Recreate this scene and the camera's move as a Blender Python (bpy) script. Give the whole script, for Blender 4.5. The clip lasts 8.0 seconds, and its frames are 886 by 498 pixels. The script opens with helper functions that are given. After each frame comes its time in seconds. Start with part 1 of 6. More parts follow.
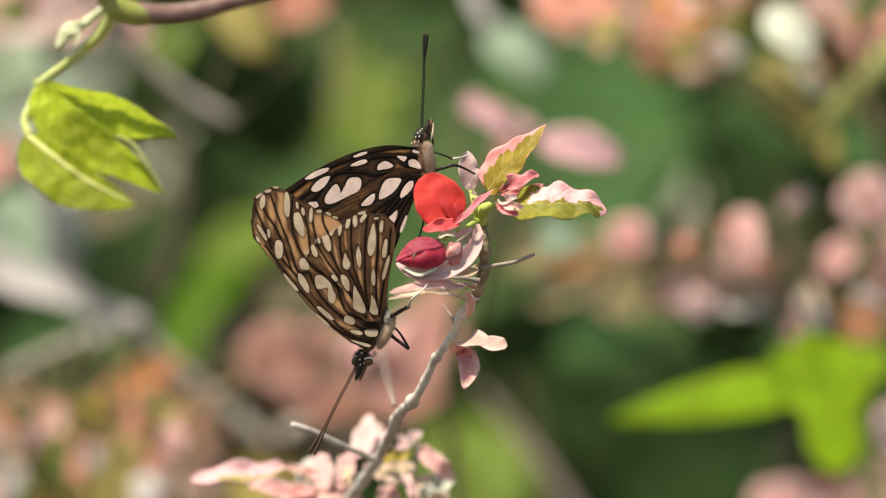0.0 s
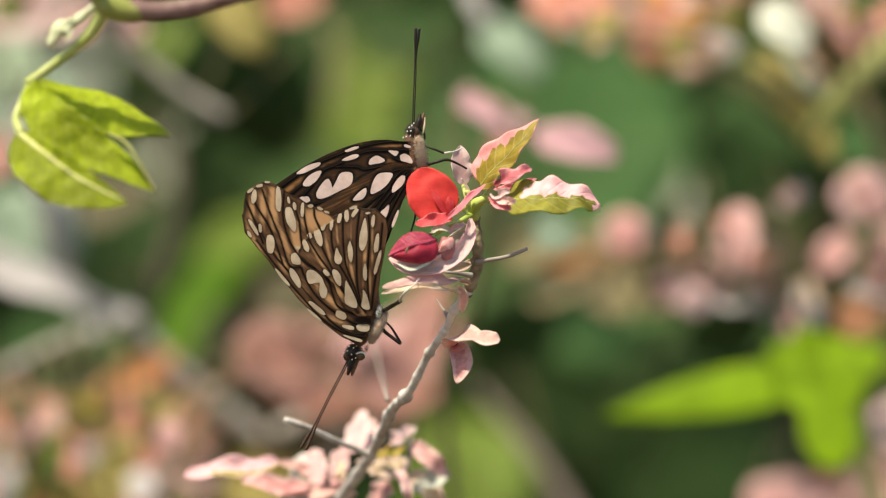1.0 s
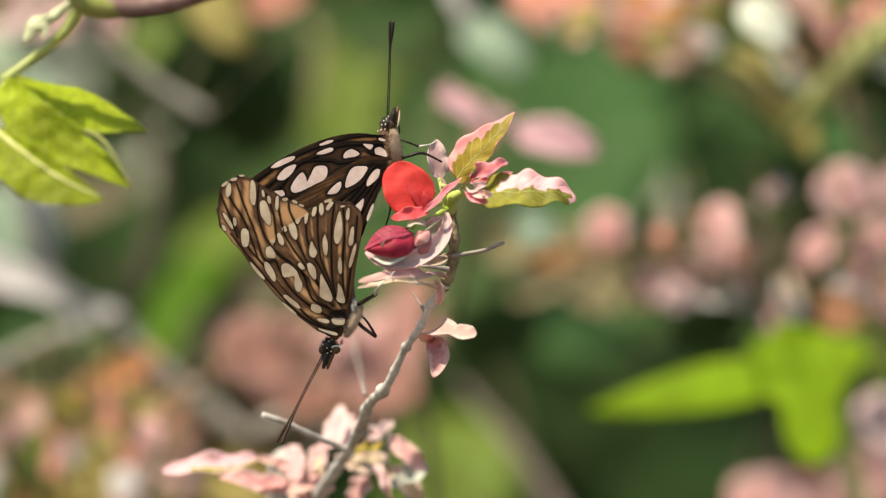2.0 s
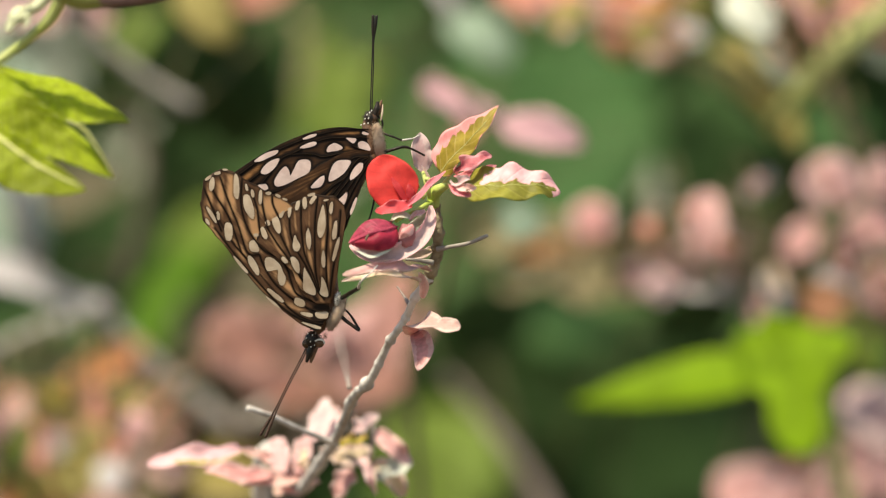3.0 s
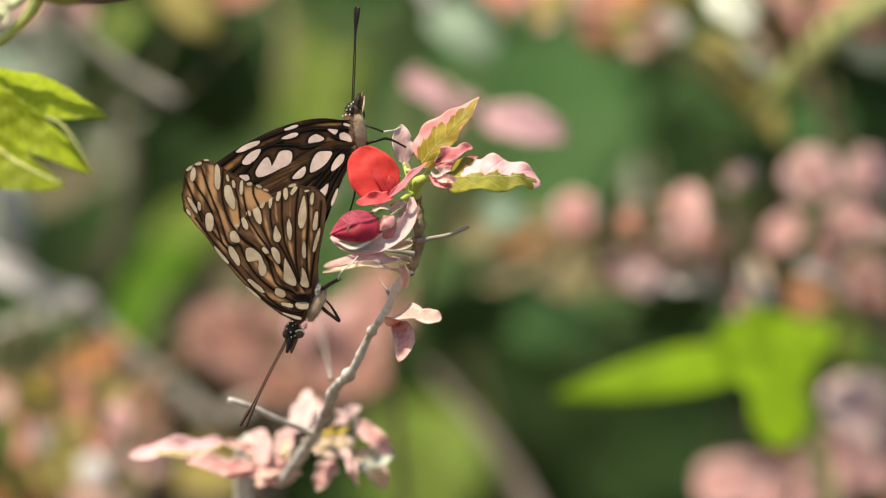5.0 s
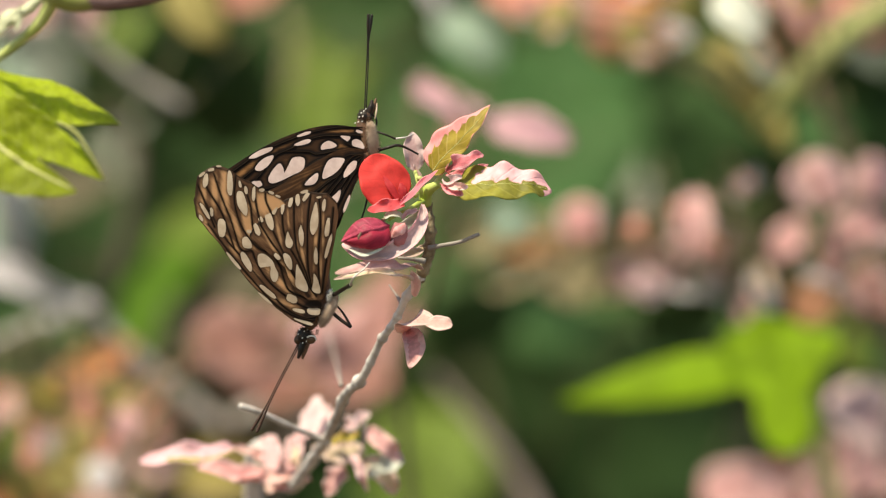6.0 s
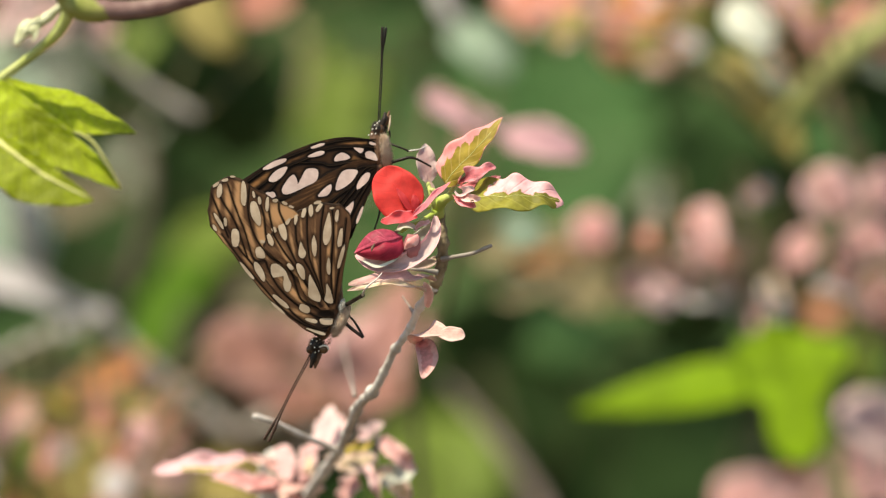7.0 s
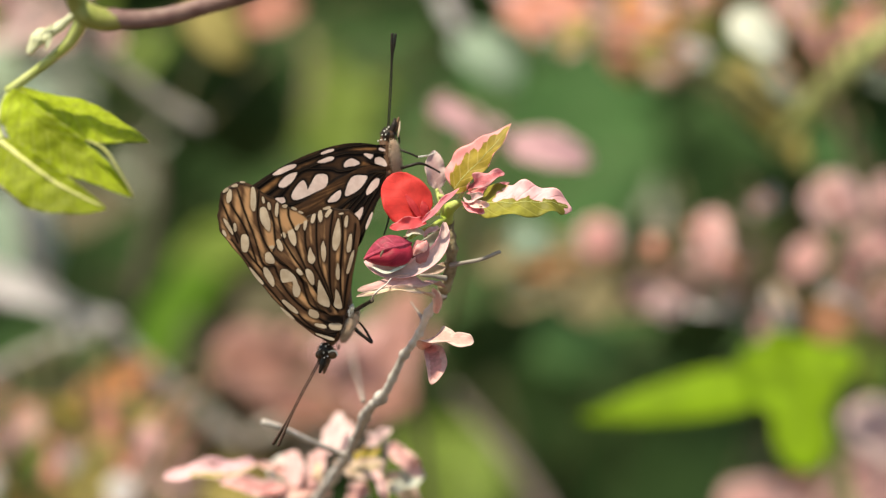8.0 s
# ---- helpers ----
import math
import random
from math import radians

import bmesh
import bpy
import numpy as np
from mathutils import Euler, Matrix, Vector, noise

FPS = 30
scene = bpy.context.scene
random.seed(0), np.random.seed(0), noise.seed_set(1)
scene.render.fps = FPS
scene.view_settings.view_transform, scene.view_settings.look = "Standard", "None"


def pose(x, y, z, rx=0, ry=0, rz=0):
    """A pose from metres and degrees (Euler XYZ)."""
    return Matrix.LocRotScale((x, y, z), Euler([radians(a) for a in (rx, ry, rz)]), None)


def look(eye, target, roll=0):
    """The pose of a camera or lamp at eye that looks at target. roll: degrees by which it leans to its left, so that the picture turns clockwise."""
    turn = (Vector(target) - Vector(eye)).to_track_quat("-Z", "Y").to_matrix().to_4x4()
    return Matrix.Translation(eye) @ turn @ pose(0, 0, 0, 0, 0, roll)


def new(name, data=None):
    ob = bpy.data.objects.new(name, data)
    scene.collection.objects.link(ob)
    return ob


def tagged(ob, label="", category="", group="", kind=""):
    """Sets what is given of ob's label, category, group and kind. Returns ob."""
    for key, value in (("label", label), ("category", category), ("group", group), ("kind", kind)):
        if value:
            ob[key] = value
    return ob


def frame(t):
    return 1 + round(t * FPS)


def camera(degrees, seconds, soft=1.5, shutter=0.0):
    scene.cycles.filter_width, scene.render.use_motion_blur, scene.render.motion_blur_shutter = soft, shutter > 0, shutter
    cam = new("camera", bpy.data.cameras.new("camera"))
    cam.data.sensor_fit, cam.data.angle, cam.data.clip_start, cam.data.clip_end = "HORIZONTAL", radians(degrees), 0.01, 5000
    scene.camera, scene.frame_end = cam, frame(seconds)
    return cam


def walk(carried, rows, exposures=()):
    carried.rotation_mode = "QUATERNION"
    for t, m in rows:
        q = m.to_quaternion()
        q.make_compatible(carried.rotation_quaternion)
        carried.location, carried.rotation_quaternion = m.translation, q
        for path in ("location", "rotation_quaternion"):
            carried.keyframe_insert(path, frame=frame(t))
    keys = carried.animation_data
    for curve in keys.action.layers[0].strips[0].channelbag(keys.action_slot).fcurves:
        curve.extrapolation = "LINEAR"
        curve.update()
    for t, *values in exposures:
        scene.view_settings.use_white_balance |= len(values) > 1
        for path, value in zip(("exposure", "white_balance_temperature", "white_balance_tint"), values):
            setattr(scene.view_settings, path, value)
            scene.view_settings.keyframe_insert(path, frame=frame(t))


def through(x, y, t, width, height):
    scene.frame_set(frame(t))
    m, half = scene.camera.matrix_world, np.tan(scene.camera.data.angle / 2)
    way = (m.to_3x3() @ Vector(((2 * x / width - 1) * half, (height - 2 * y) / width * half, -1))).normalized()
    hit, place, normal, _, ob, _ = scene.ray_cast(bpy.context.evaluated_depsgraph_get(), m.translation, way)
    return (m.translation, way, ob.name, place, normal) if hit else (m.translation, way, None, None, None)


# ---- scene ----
# A pair of brown, pale-spotted butterflies on a pink-leaved garden shrub, close up.
H = 0.80  # height of the pair above the ground
cam = camera(10.0, 8.0, soft=1.25)
cam.data.dof.use_dof = True
cam.data.dof.focus_distance = 1.0
cam.data.dof.aperture_fstop = 10.8
walk(cam, [
    (0.0, look((0.00000, -1.00000, H + 0.00000), (0.00000, 0.00000, H + 0.00000), -0.000)),
    (0.5, look((0.00088, -0.99905, H + -0.00033), (0.00027, 0.00095, H + -0.00042), 0.012)),
    (1.0, look((0.00171, -0.99850, H + -0.00080), (0.00142, 0.00150, H + -0.00106), -0.055)),
    (1.5, look((0.00324, -0.99630, H + -0.00229), (0.00334, 0.00370, H + -0.00207), -0.207)),
    (3.0, look((0.00564, -0.99780, H + -0.00155), (0.00921, 0.00220, H + -0.00363), -0.329)),
    (3.5, look((0.00505, -0.99890, H + -0.00057), (0.00997, 0.00110, H + -0.00388), -0.260)),
    (4.0, look((0.00491, -0.99938, H + -0.00133), (0.01167, 0.00062, H + -0.00462), -0.262)),
    (4.5, look((0.00713, -0.99898, H + -0.00283), (0.01344, 0.00102, H + -0.00577), -0.420)),
    (6.0, look((0.00373, -1.00402, H + -0.00205), (0.01079, -0.00402, H + -0.00391), -0.284)),
    (6.5, look((0.00373, -1.00710, H + -0.00210), (0.00915, -0.00710, H + -0.00284), -0.262)),
    (7.0, look((0.00376, -1.01059, H + -0.00121), (0.00825, -0.01059, H + -0.00164), -0.290)),
    (7.5, look((0.00264, -1.01299, H + -0.00118), (0.00701, -0.01299, H + -0.00083), -0.193)),
    (8.0, look((0.00246, -1.01376, H + -0.00249), (0.00650, -0.01376, H + -0.00044), -0.268)),
], [(0.0, 0.65, 7800, 1.5), (8.0, 0.65, 7800, 1.5)])

# ---- world, sun, exposure ----
SUN = Vector((-0.34, -0.30, 0.89)).normalized()
world = bpy.data.worlds.new("sky")
scene.world = world
world.use_nodes = True
wn = world.node_tree.nodes
sky = wn.new("ShaderNodeTexSky")
sky.sky_type = "NISHITA"
sky.sun_disc = False
sky.sun_elevation = math.asin(SUN.z)
sky.sun_rotation = math.atan2(SUN.x, SUN.y)
world.node_tree.links.new(sky.outputs["Color"], wn["Background"].inputs["Color"])
wn["Background"].inputs["Strength"].default_value = 0.115
sun = new("sun", bpy.data.lights.new("sun", "SUN"))
sun.data.energy = 4.0
sun.data.angle = radians(3.0)
sun.data.color = (1.0, 0.95, 0.86)
sun.matrix_world = look(SUN * 5, (0, 0, 0))


# ---- materials ----
def shader(name):
    m = bpy.data.materials.new(name)
    m.use_nodes = True
    nt = m.node_tree
    return m, nt, nt.nodes["Principled BSDF"]


def node(nt, kind, **sockets):
    n = nt.nodes.new("ShaderNode" + kind)
    for k, v in sockets.items():
        n.inputs[k].default_value = v
    return n


def math_node(nt, op, a, b=None, c=None, clamp=False):
    n = nt.nodes.new("ShaderNodeMath")
    n.operation = op
    n.use_clamp = clamp
    for i, v in enumerate((a, b, c)):
        if v is None:
            continue
        if isinstance(v, (int, float)):
            n.inputs[i].default_value = v
        else:
            nt.links.new(v, n.inputs[i])
    return n.outputs[0]


def mix(nt, fac, a, b):
    n = nt.nodes.new("ShaderNodeMix")
    n.data_type = "RGBA"
    for i, v in ((0, fac), (6, a), (7, b)):
        if isinstance(v, tuple):
            n.inputs[i].default_value = (*v, 1)
        elif isinstance(v, (int, float)):
            n.inputs[i].default_value = v
        else:
            nt.links.new(v, n.inputs[i])
    return n.outputs[2]


def noise_tex(nt, scale, detail=3, vec=None, rough=0.55):
    n = node(nt, "TexNoise", Scale=scale, Detail=detail, Roughness=rough)
    if vec is None:
        vec = nt.nodes.new("ShaderNodeTexCoord").outputs["Object"]
    nt.links.new(vec, n.inputs["Vector"])
    return n.outputs["Fac"]


def ramp(nt, value, lo, hi):
    n = nt.nodes.new("ShaderNodeMapRange")
    n.interpolation_type = "SMOOTHSTEP"
    n.inputs["From Min"].default_value = lo
    n.inputs["From Max"].default_value = hi
    nt.links.new(value, n.inputs["Value"])
    return n.outputs["Result"]


def bump(nt, bsdf, height, strength, distance):
    n = node(nt, "Bump", Strength=strength, Distance=distance)
    nt.links.new(height, n.inputs["Height"])
    nt.links.new(n.outputs["Normal"], bsdf.inputs["Normal"])


def seen_through(nt, bsdf, color, amount):
    """Light that passes through a thin blade."""
    out = nt.nodes["Material Output"]
    tr = nt.nodes.new("ShaderNodeBsdfTranslucent")
    nt.links.new(color, tr.inputs["Color"])
    ms = nt.nodes.new("ShaderNodeMixShader")
    ms.inputs[0].default_value = amount
    nt.links.new(bsdf.outputs[0], ms.inputs[1])
    nt.links.new(tr.outputs[0], ms.inputs[2])
    nt.links.new(ms.outputs[0], out.inputs["Surface"])


def plain(name, c1, c2, scale=400, rough=0.6, relief=0.3, grain=0.0003, spec=0.3):
    """Two tones at two scales with fine relief."""
    m, nt, b = shader(name)
    f = math_node(nt, "ADD", math_node(nt, "MULTIPLY", noise_tex(nt, scale), 0.6), math_node(nt, "MULTIPLY", noise_tex(nt, scale * 0.2), 0.4))
    nt.links.new(mix(nt, ramp(nt, f, 0.35, 0.65), c1, c2), b.inputs["Base Color"])
    b.inputs["Roughness"].default_value = rough
    b.inputs["Specular IOR Level"].default_value = spec
    bump(nt, b, noise_tex(nt, scale * 2), relief, grain)
    return m


def leaf_mat(name, centre, edge=None, border=0.6, ragged=0.5, vein=None, through=0.4, rough=0.55, veins=7, spread=0.15, gloss=0.22, skew=0.0, relief=0.4, onset=0.0):
    """A blade with midrib and side veins, and a border of another colour where it has one. UV: along, across."""
    m, nt, b = shader(name)
    uv = nt.nodes.new("ShaderNodeUVMap").outputs[0]
    sep = nt.nodes.new("ShaderNodeSeparateXYZ")
    nt.links.new(uv, sep.inputs[0])
    u, v = sep.outputs[0], sep.outputs[1]
    d = math_node(nt, "ABSOLUTE", math_node(nt, "MULTIPLY", math_node(nt, "SUBTRACT", v, 0.5), 2.0))
    info = nt.nodes.new("ShaderNodeObjectInfo")
    big = noise_tex(nt, 90, 2)
    fine = noise_tex(nt, 900, 3)
    dark = tuple(c * (1 - spread * 2) for c in centre)
    light = tuple(min(1, c * (1 + spread * 1.5)) for c in centre)
    col = mix(nt, ramp(nt, math_node(nt, "ADD", math_node(nt, "MULTIPLY", big, 0.65), math_node(nt, "MULTIPLY", fine, 0.35)), 0.35, 0.65), dark, light)
    side = math_node(nt, "PINGPONG", math_node(nt, "SUBTRACT", math_node(nt, "MULTIPLY", u, float(veins)), math_node(nt, "MULTIPLY", d, 1.6)), 0.5)
    line = math_node(nt, "MINIMUM", math_node(nt, "MULTIPLY", side, 1.4), math_node(nt, "MULTIPLY", d, 4.0))
    veinmask = math_node(nt, "SUBTRACT", 1.0, ramp(nt, line, 0.03, 0.16))
    if vein:
        col = mix(nt, math_node(nt, "MULTIPLY", veinmask, 0.6), col, vein)
    if edge:
        lobes = math_node(nt, "MULTIPLY", math_node(nt, "SUBTRACT", noise_tex(nt, 380, 2), 0.5), ragged)
        scallop = math_node(nt, "MULTIPLY", side, -0.25)
        off = math_node(nt, "ABSOLUTE", math_node(nt, "MULTIPLY", math_node(nt, "SUBTRACT", v, 0.5 + skew), 2.0))
        far = math_node(nt, "MAXIMUM", off, math_node(nt, "POWER", u, 5.0))
        mask = ramp(nt, math_node(nt, "ADD", math_node(nt, "ADD", far, lobes), scallop), border - 0.05, border + 0.04)
        if onset:
            mask = math_node(nt, "MULTIPLY", mask, ramp(nt, math_node(nt, "ADD", u, math_node(nt, "MULTIPLY", lobes, 0.4)), onset - 0.03, onset + 0.03))
        pale = mix(nt, ramp(nt, fine, 0.3, 0.7), tuple(c * 0.9 for c in edge), tuple(min(1, c * 1.08) for c in edge))
        col = mix(nt, mask, col, pale)
    hue = node(nt, "HueSaturation", Saturation=1.0)
    nt.links.new(math_node(nt, "ADD", math_node(nt, "MULTIPLY", info.outputs["Random"], 0.3), 0.85), hue.inputs["Value"])
    nt.links.new(col, hue.inputs["Color"])
    col = hue.outputs[0]
    nt.links.new(col, b.inputs["Base Color"])
    b.inputs["Roughness"].default_value = rough
    b.inputs["Specular IOR Level"].default_value = gloss
    bump(nt, b, math_node(nt, "ADD", math_node(nt, "MULTIPLY", veinmask, -1.0), math_node(nt, "MULTIPLY", fine, 0.5)), relief, 0.0002)
    seen_through(nt, b, col, through)
    return m


def wing_mat(name, dark, brown, tan):
    """Scaled wing: dark along veins and round the pale patches, warm fibres in the cells between. UV: round the margin, out from the base."""
    m, nt, b = shader(name)
    uv = nt.nodes.new("ShaderNodeUVMap").outputs[0]
    sep = nt.nodes.new("ShaderNodeSeparateXYZ")
    nt.links.new(uv, sep.inputs[0])
    u, r = sep.outputs[0], sep.outputs[1]

    def fibres(across, along):
        comb = nt.nodes.new("ShaderNodeCombineXYZ")
        nt.links.new(math_node(nt, "MULTIPLY", u, across), comb.inputs[0])
        nt.links.new(math_node(nt, "MULTIPLY", r, along), comb.inputs[1])
        return noise_tex(nt, 1.0, 1, comb.outputs[0])

    streak, thread = fibres(46.0, 3.0), fibres(210.0, 6.0)
    grain = noise_tex(nt, 3500, 2)
    marks = []
    for layer in ("mark", "warmth"):
        at = nt.nodes.new("ShaderNodeAttribute")
        at.attribute_name = layer
        marks.append(at.outputs["Fac"])
    shade = math_node(nt, "ADD", marks[0], math_node(nt, "MULTIPLY", math_node(nt, "SUBTRACT", noise_tex(nt, 700, 2), 0.5), 0.25))
    f = math_node(nt, "ADD", math_node(nt, "MULTIPLY", streak, 0.75), math_node(nt, "MULTIPLY", thread, 0.4))
    f = math_node(nt, "ADD", f, math_node(nt, "MULTIPLY", grain, 0.15))
    f = math_node(nt, "ADD", math_node(nt, "SUBTRACT", f, 1.08), math_node(nt, "MULTIPLY", noise_tex(nt, 170, 2), 0.86))
    f = math_node(nt, "ADD", f, marks[1])
    col = mix(nt, ramp(nt, f, 0.0, 1.0), brown, tan)
    col = mix(nt, ramp(nt, shade, 0.05, 0.95), col, dark)
    rim = ramp(nt, r, 0.965, 0.99)
    col = mix(nt, math_node(nt, "MULTIPLY", rim, 0.85), col, dark)
    nt.links.new(col, b.inputs["Base Color"])
    b.inputs["Roughness"].default_value = 0.55
    b.inputs["Specular IOR Level"].default_value = 0.2
    bump(nt, b, math_node(nt, "ADD", math_node(nt, "MULTIPLY", grain, 0.7), math_node(nt, "MULTIPLY", thread, 0.6)), 0.35, 0.00015)
    seen_through(nt, b, col, 0.35)
    return m


M = {
    "wing_dark": wing_mat("dark_wing", (0.009, 0.005, 0.0035), (0.066, 0.029, 0.0135), (0.56, 0.265, 0.105)),
    "wing_tan": wing_mat("tan_wing", (0.022, 0.011, 0.0065), (0.128, 0.060, 0.031), (0.66, 0.37, 0.19)),
    "vein": plain("wing_vein", (0.009, 0.005, 0.0035), (0.02, 0.011, 0.006), 900, 0.8, 0.2, 0.0001, 0.08),
    "spot_pink": plain("pink_white_scales", (0.60, 0.435, 0.40), (0.75, 0.58, 0.54), 500, 0.6, 0.25, 0.0001, 0.15),
    "spot_beige": plain("beige_scales", (0.39, 0.29, 0.21), (0.52, 0.41, 0.315), 500, 0.6, 0.25, 0.0001, 0.15),
    "chitin": plain("black_chitin", (0.008, 0.006, 0.005), (0.03, 0.018, 0.012), 1500, 0.4, 0.6, 0.0001),
    "brown_chitin": plain("brown_chitin", (0.10, 0.048, 0.028), (0.21, 0.11, 0.062), 1500, 0.45, 0.5, 0.0001),
    "antenna": plain("antenna_brown", (0.03, 0.015, 0.010), (0.085, 0.042, 0.028), 1500, 0.5, 0.5, 0.0001),
    "eye": plain("brown_eye", (0.05, 0.025, 0.014), (0.13, 0.065, 0.03), 2500, 0.15, 0.2, 0.00005, 0.5),
    "ash_bark": plain("ash_grey_bark", (0.40, 0.36, 0.345), (0.53, 0.495, 0.48), 100, 0.85, 0.8, 0.0006, 0.1),
    "dull_bark": plain("dull_grey_bark", (0.26, 0.20, 0.18), (0.42, 0.34, 0.31), 200, 0.85, 0.6, 0.0004, 0.1),
    "pale_bark": plain("pale_grey_bark", (0.30, 0.26, 0.235), (0.46, 0.42, 0.39), 120, 0.85, 0.8, 0.0006, 0.1),
    "buff_hair": plain("buff_hair", (0.62, 0.44, 0.33), (0.80, 0.63, 0.50), 900, 0.8, 0.5, 0.0002, 0.1),
    "white_hair": plain("white_hair", (0.7, 0.66, 0.6), (0.85, 0.82, 0.78), 900, 0.8, 0.3),
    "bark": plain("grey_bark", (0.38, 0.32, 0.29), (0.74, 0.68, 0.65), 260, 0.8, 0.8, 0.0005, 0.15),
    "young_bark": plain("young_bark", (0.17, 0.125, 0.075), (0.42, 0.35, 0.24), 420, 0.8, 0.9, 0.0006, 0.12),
    "bark_dark": plain("brown_bark", (0.13, 0.085, 0.055), (0.30, 0.22, 0.15), 350, 0.8, 0.9, 0.0006),
    "green_stem": plain("green_stem", (0.36, 0.46, 0.08), (0.55, 0.62, 0.20), 300, 0.45, 0.3),
    "olive_stem": plain("olive_stem", (0.34, 0.36, 0.12), (0.46, 0.46, 0.18), 60, 0.6, 0.3),
    "brown_stem": plain("brown_stem", (0.05, 0.038, 0.026), (0.09, 0.069, 0.046), 100, 0.8, 0.5),
    "dark_stem": plain("dark_stalk", (0.07, 0.07, 0.03), (0.13, 0.12, 0.05), 300, 0.7, 0.3),
    "petiole": plain("pale_petiole", (0.42, 0.47, 0.13), (0.58, 0.60, 0.26), 300, 0.5, 0.3),
    "vine_stem": plain("purple_vine_stem", (0.17, 0.09, 0.085), (0.30, 0.19, 0.17), 250, 0.5, 0.3),
    "vine_node": plain("green_vine_node", (0.24, 0.26, 0.06), (0.36, 0.33, 0.12), 250, 0.5, 0.3),
    "rib_green": plain("pale_green_rib", (0.50, 0.50, 0.16), (0.62, 0.60, 0.26), 500, 0.5, 0.3),
    "shoot": plain("pale_shoot", (0.55, 0.56, 0.33), (0.72, 0.72, 0.50), 400, 0.7, 0.6),
    "red": leaf_mat("red_leaf", (0.80, 0.062, 0.058), None, through=0.34, vein=(0.74, 0.05, 0.05), spread=0.07, relief=0.04),
    "lobe": leaf_mat("red_pink_lobe", (0.84, 0.12, 0.14), (0.88, 0.26, 0.29), 0.8, 0.4, through=0.3, spread=0.07),
    "umber": leaf_mat("umber_leaf", (0.17, 0.145, 0.09), None, through=0.2, spread=0.15, gloss=0.1),
    # deeper red that paints the shadow of buds behind the red leaf
    "bud_shade": leaf_mat("bud_shade_red", (0.56, 0.035, 0.045), None, through=0.3, spread=0.08, relief=0.1),
    "flush": leaf_mat("pink_leaf_with_green_heart", (0.40, 0.36, 0.07), (0.92, 0.58, 0.62), 0.16, 0.5, through=0.3, spread=0.1, skew=-0.30),
    "hang_pink": leaf_mat("soft_pink_leaf", (0.82, 0.39, 0.38), (0.89, 0.55, 0.53), 0.5, 0.6, through=0.28),
    "hot": leaf_mat("bright_pink_leaf", (0.90, 0.27, 0.33), (0.92, 0.40, 0.45), 0.7, 0.5, through=0.3, spread=0.08),
    "redpink": leaf_mat("red_pink_leaf", (0.88, 0.25, 0.29), (0.92, 0.40, 0.44), 0.5, 0.6, through=0.3),
    "pinkgreen": leaf_mat("green_leaf_with_pink_border", (0.31, 0.225, 0.035), (0.93, 0.40, 0.40), 0.74, 0.8, vein=(0.50, 0.36, 0.12), through=0.28, spread=0.16, skew=0.09),
    "palegreen": leaf_mat("green_leaf_with_pale_border", (0.27, 0.25, 0.04), (0.91, 0.51, 0.54), 0.62, 0.9, vein=(0.34, 0.31, 0.07), through=0.28, spread=0.16, skew=0.24, onset=0.3),
    "pale": leaf_mat("pale_pink_leaf", (0.80, 0.53, 0.53), (0.86, 0.64, 0.63), 0.4, 0.5, vein=(0.76, 0.45, 0.46), through=0.28, spread=0.05),
    "rose": leaf_mat("rose_pod", (0.49, 0.065, 0.12), (0.58, 0.17, 0.235), 0.8, 0.5, vein=(0.58, 0.10, 0.165), through=0.2, veins=5, relief=0.25, spread=0.2),
    "pod_dark": leaf_mat("dark_pod", (0.40, 0.025, 0.06), (0.46, 0.06, 0.10), 0.85, 0.4, vein=(0.42, 0.04, 0.075), through=0.2, veins=3, relief=0.15),
    "mauve": leaf_mat("mauve_bract", (0.64, 0.48, 0.48), (0.87, 0.54, 0.57), 0.72, 0.15, vein=(0.62, 0.44, 0.45), through=0.30, spread=0.08),
    "mauve_in": leaf_mat("bract_inside", (0.56, 0.56, 0.48), (0.72, 0.66, 0.62), 0.7, 0.3, through=0.25, spread=0.1),
    "blush": leaf_mat("blush_leaf", (0.72, 0.40, 0.39), (0.76, 0.50, 0.45), 0.6, 0.4, vein=(0.64, 0.33, 0.32), through=0.2, spread=0.08),
    "soft": leaf_mat("soft_rose_leaf", (0.86, 0.50, 0.50), (0.90, 0.63, 0.62), 0.6, 0.5, vein=(0.80, 0.40, 0.39), through=0.28, spread=0.08),
    "peach": leaf_mat("peach_leaf", (0.86, 0.54, 0.49), (0.88, 0.62, 0.57), 0.5, 0.5, vein=(0.78, 0.38, 0.33), through=0.28, spread=0.08),
    "cream": leaf_mat("cream_leaf", (0.80, 0.62, 0.45), (0.86, 0.64, 0.56), 0.5, 0.6, vein=(0.70, 0.58, 0.30), through=0.28, spread=0.08),
    "lime": leaf_mat("lime_leaf", (0.50, 0.58, 0.045), (0.72, 0.72, 0.34), 0.94, 0.05, vein=(0.57, 0.63, 0.12), through=0.58, spread=0.16, veins=9, relief=0.8),
    "bright": leaf_mat("yellow_green_leaf", (0.215, 0.345, 0.012), None, vein=(0.235, 0.37, 0.025), through=0.4, spread=0.12, gloss=0.08),
    "mid": leaf_mat("mid_green_leaf", (0.066, 0.142, 0.046), None, vein=(0.09, 0.175, 0.06), through=0.25, spread=0.15, gloss=0.1),
    "grass": leaf_mat("grass_green_leaf", (0.125, 0.255, 0.022), None, vein=(0.15, 0.28, 0.04), through=0.35, spread=0.15, gloss=0.1),
    "dim": leaf_mat("fern_green_leaf", (0.07, 0.135, 0.042), None, vein=(0.09, 0.16, 0.06), through=0.25, spread=0.2, gloss=0.1),
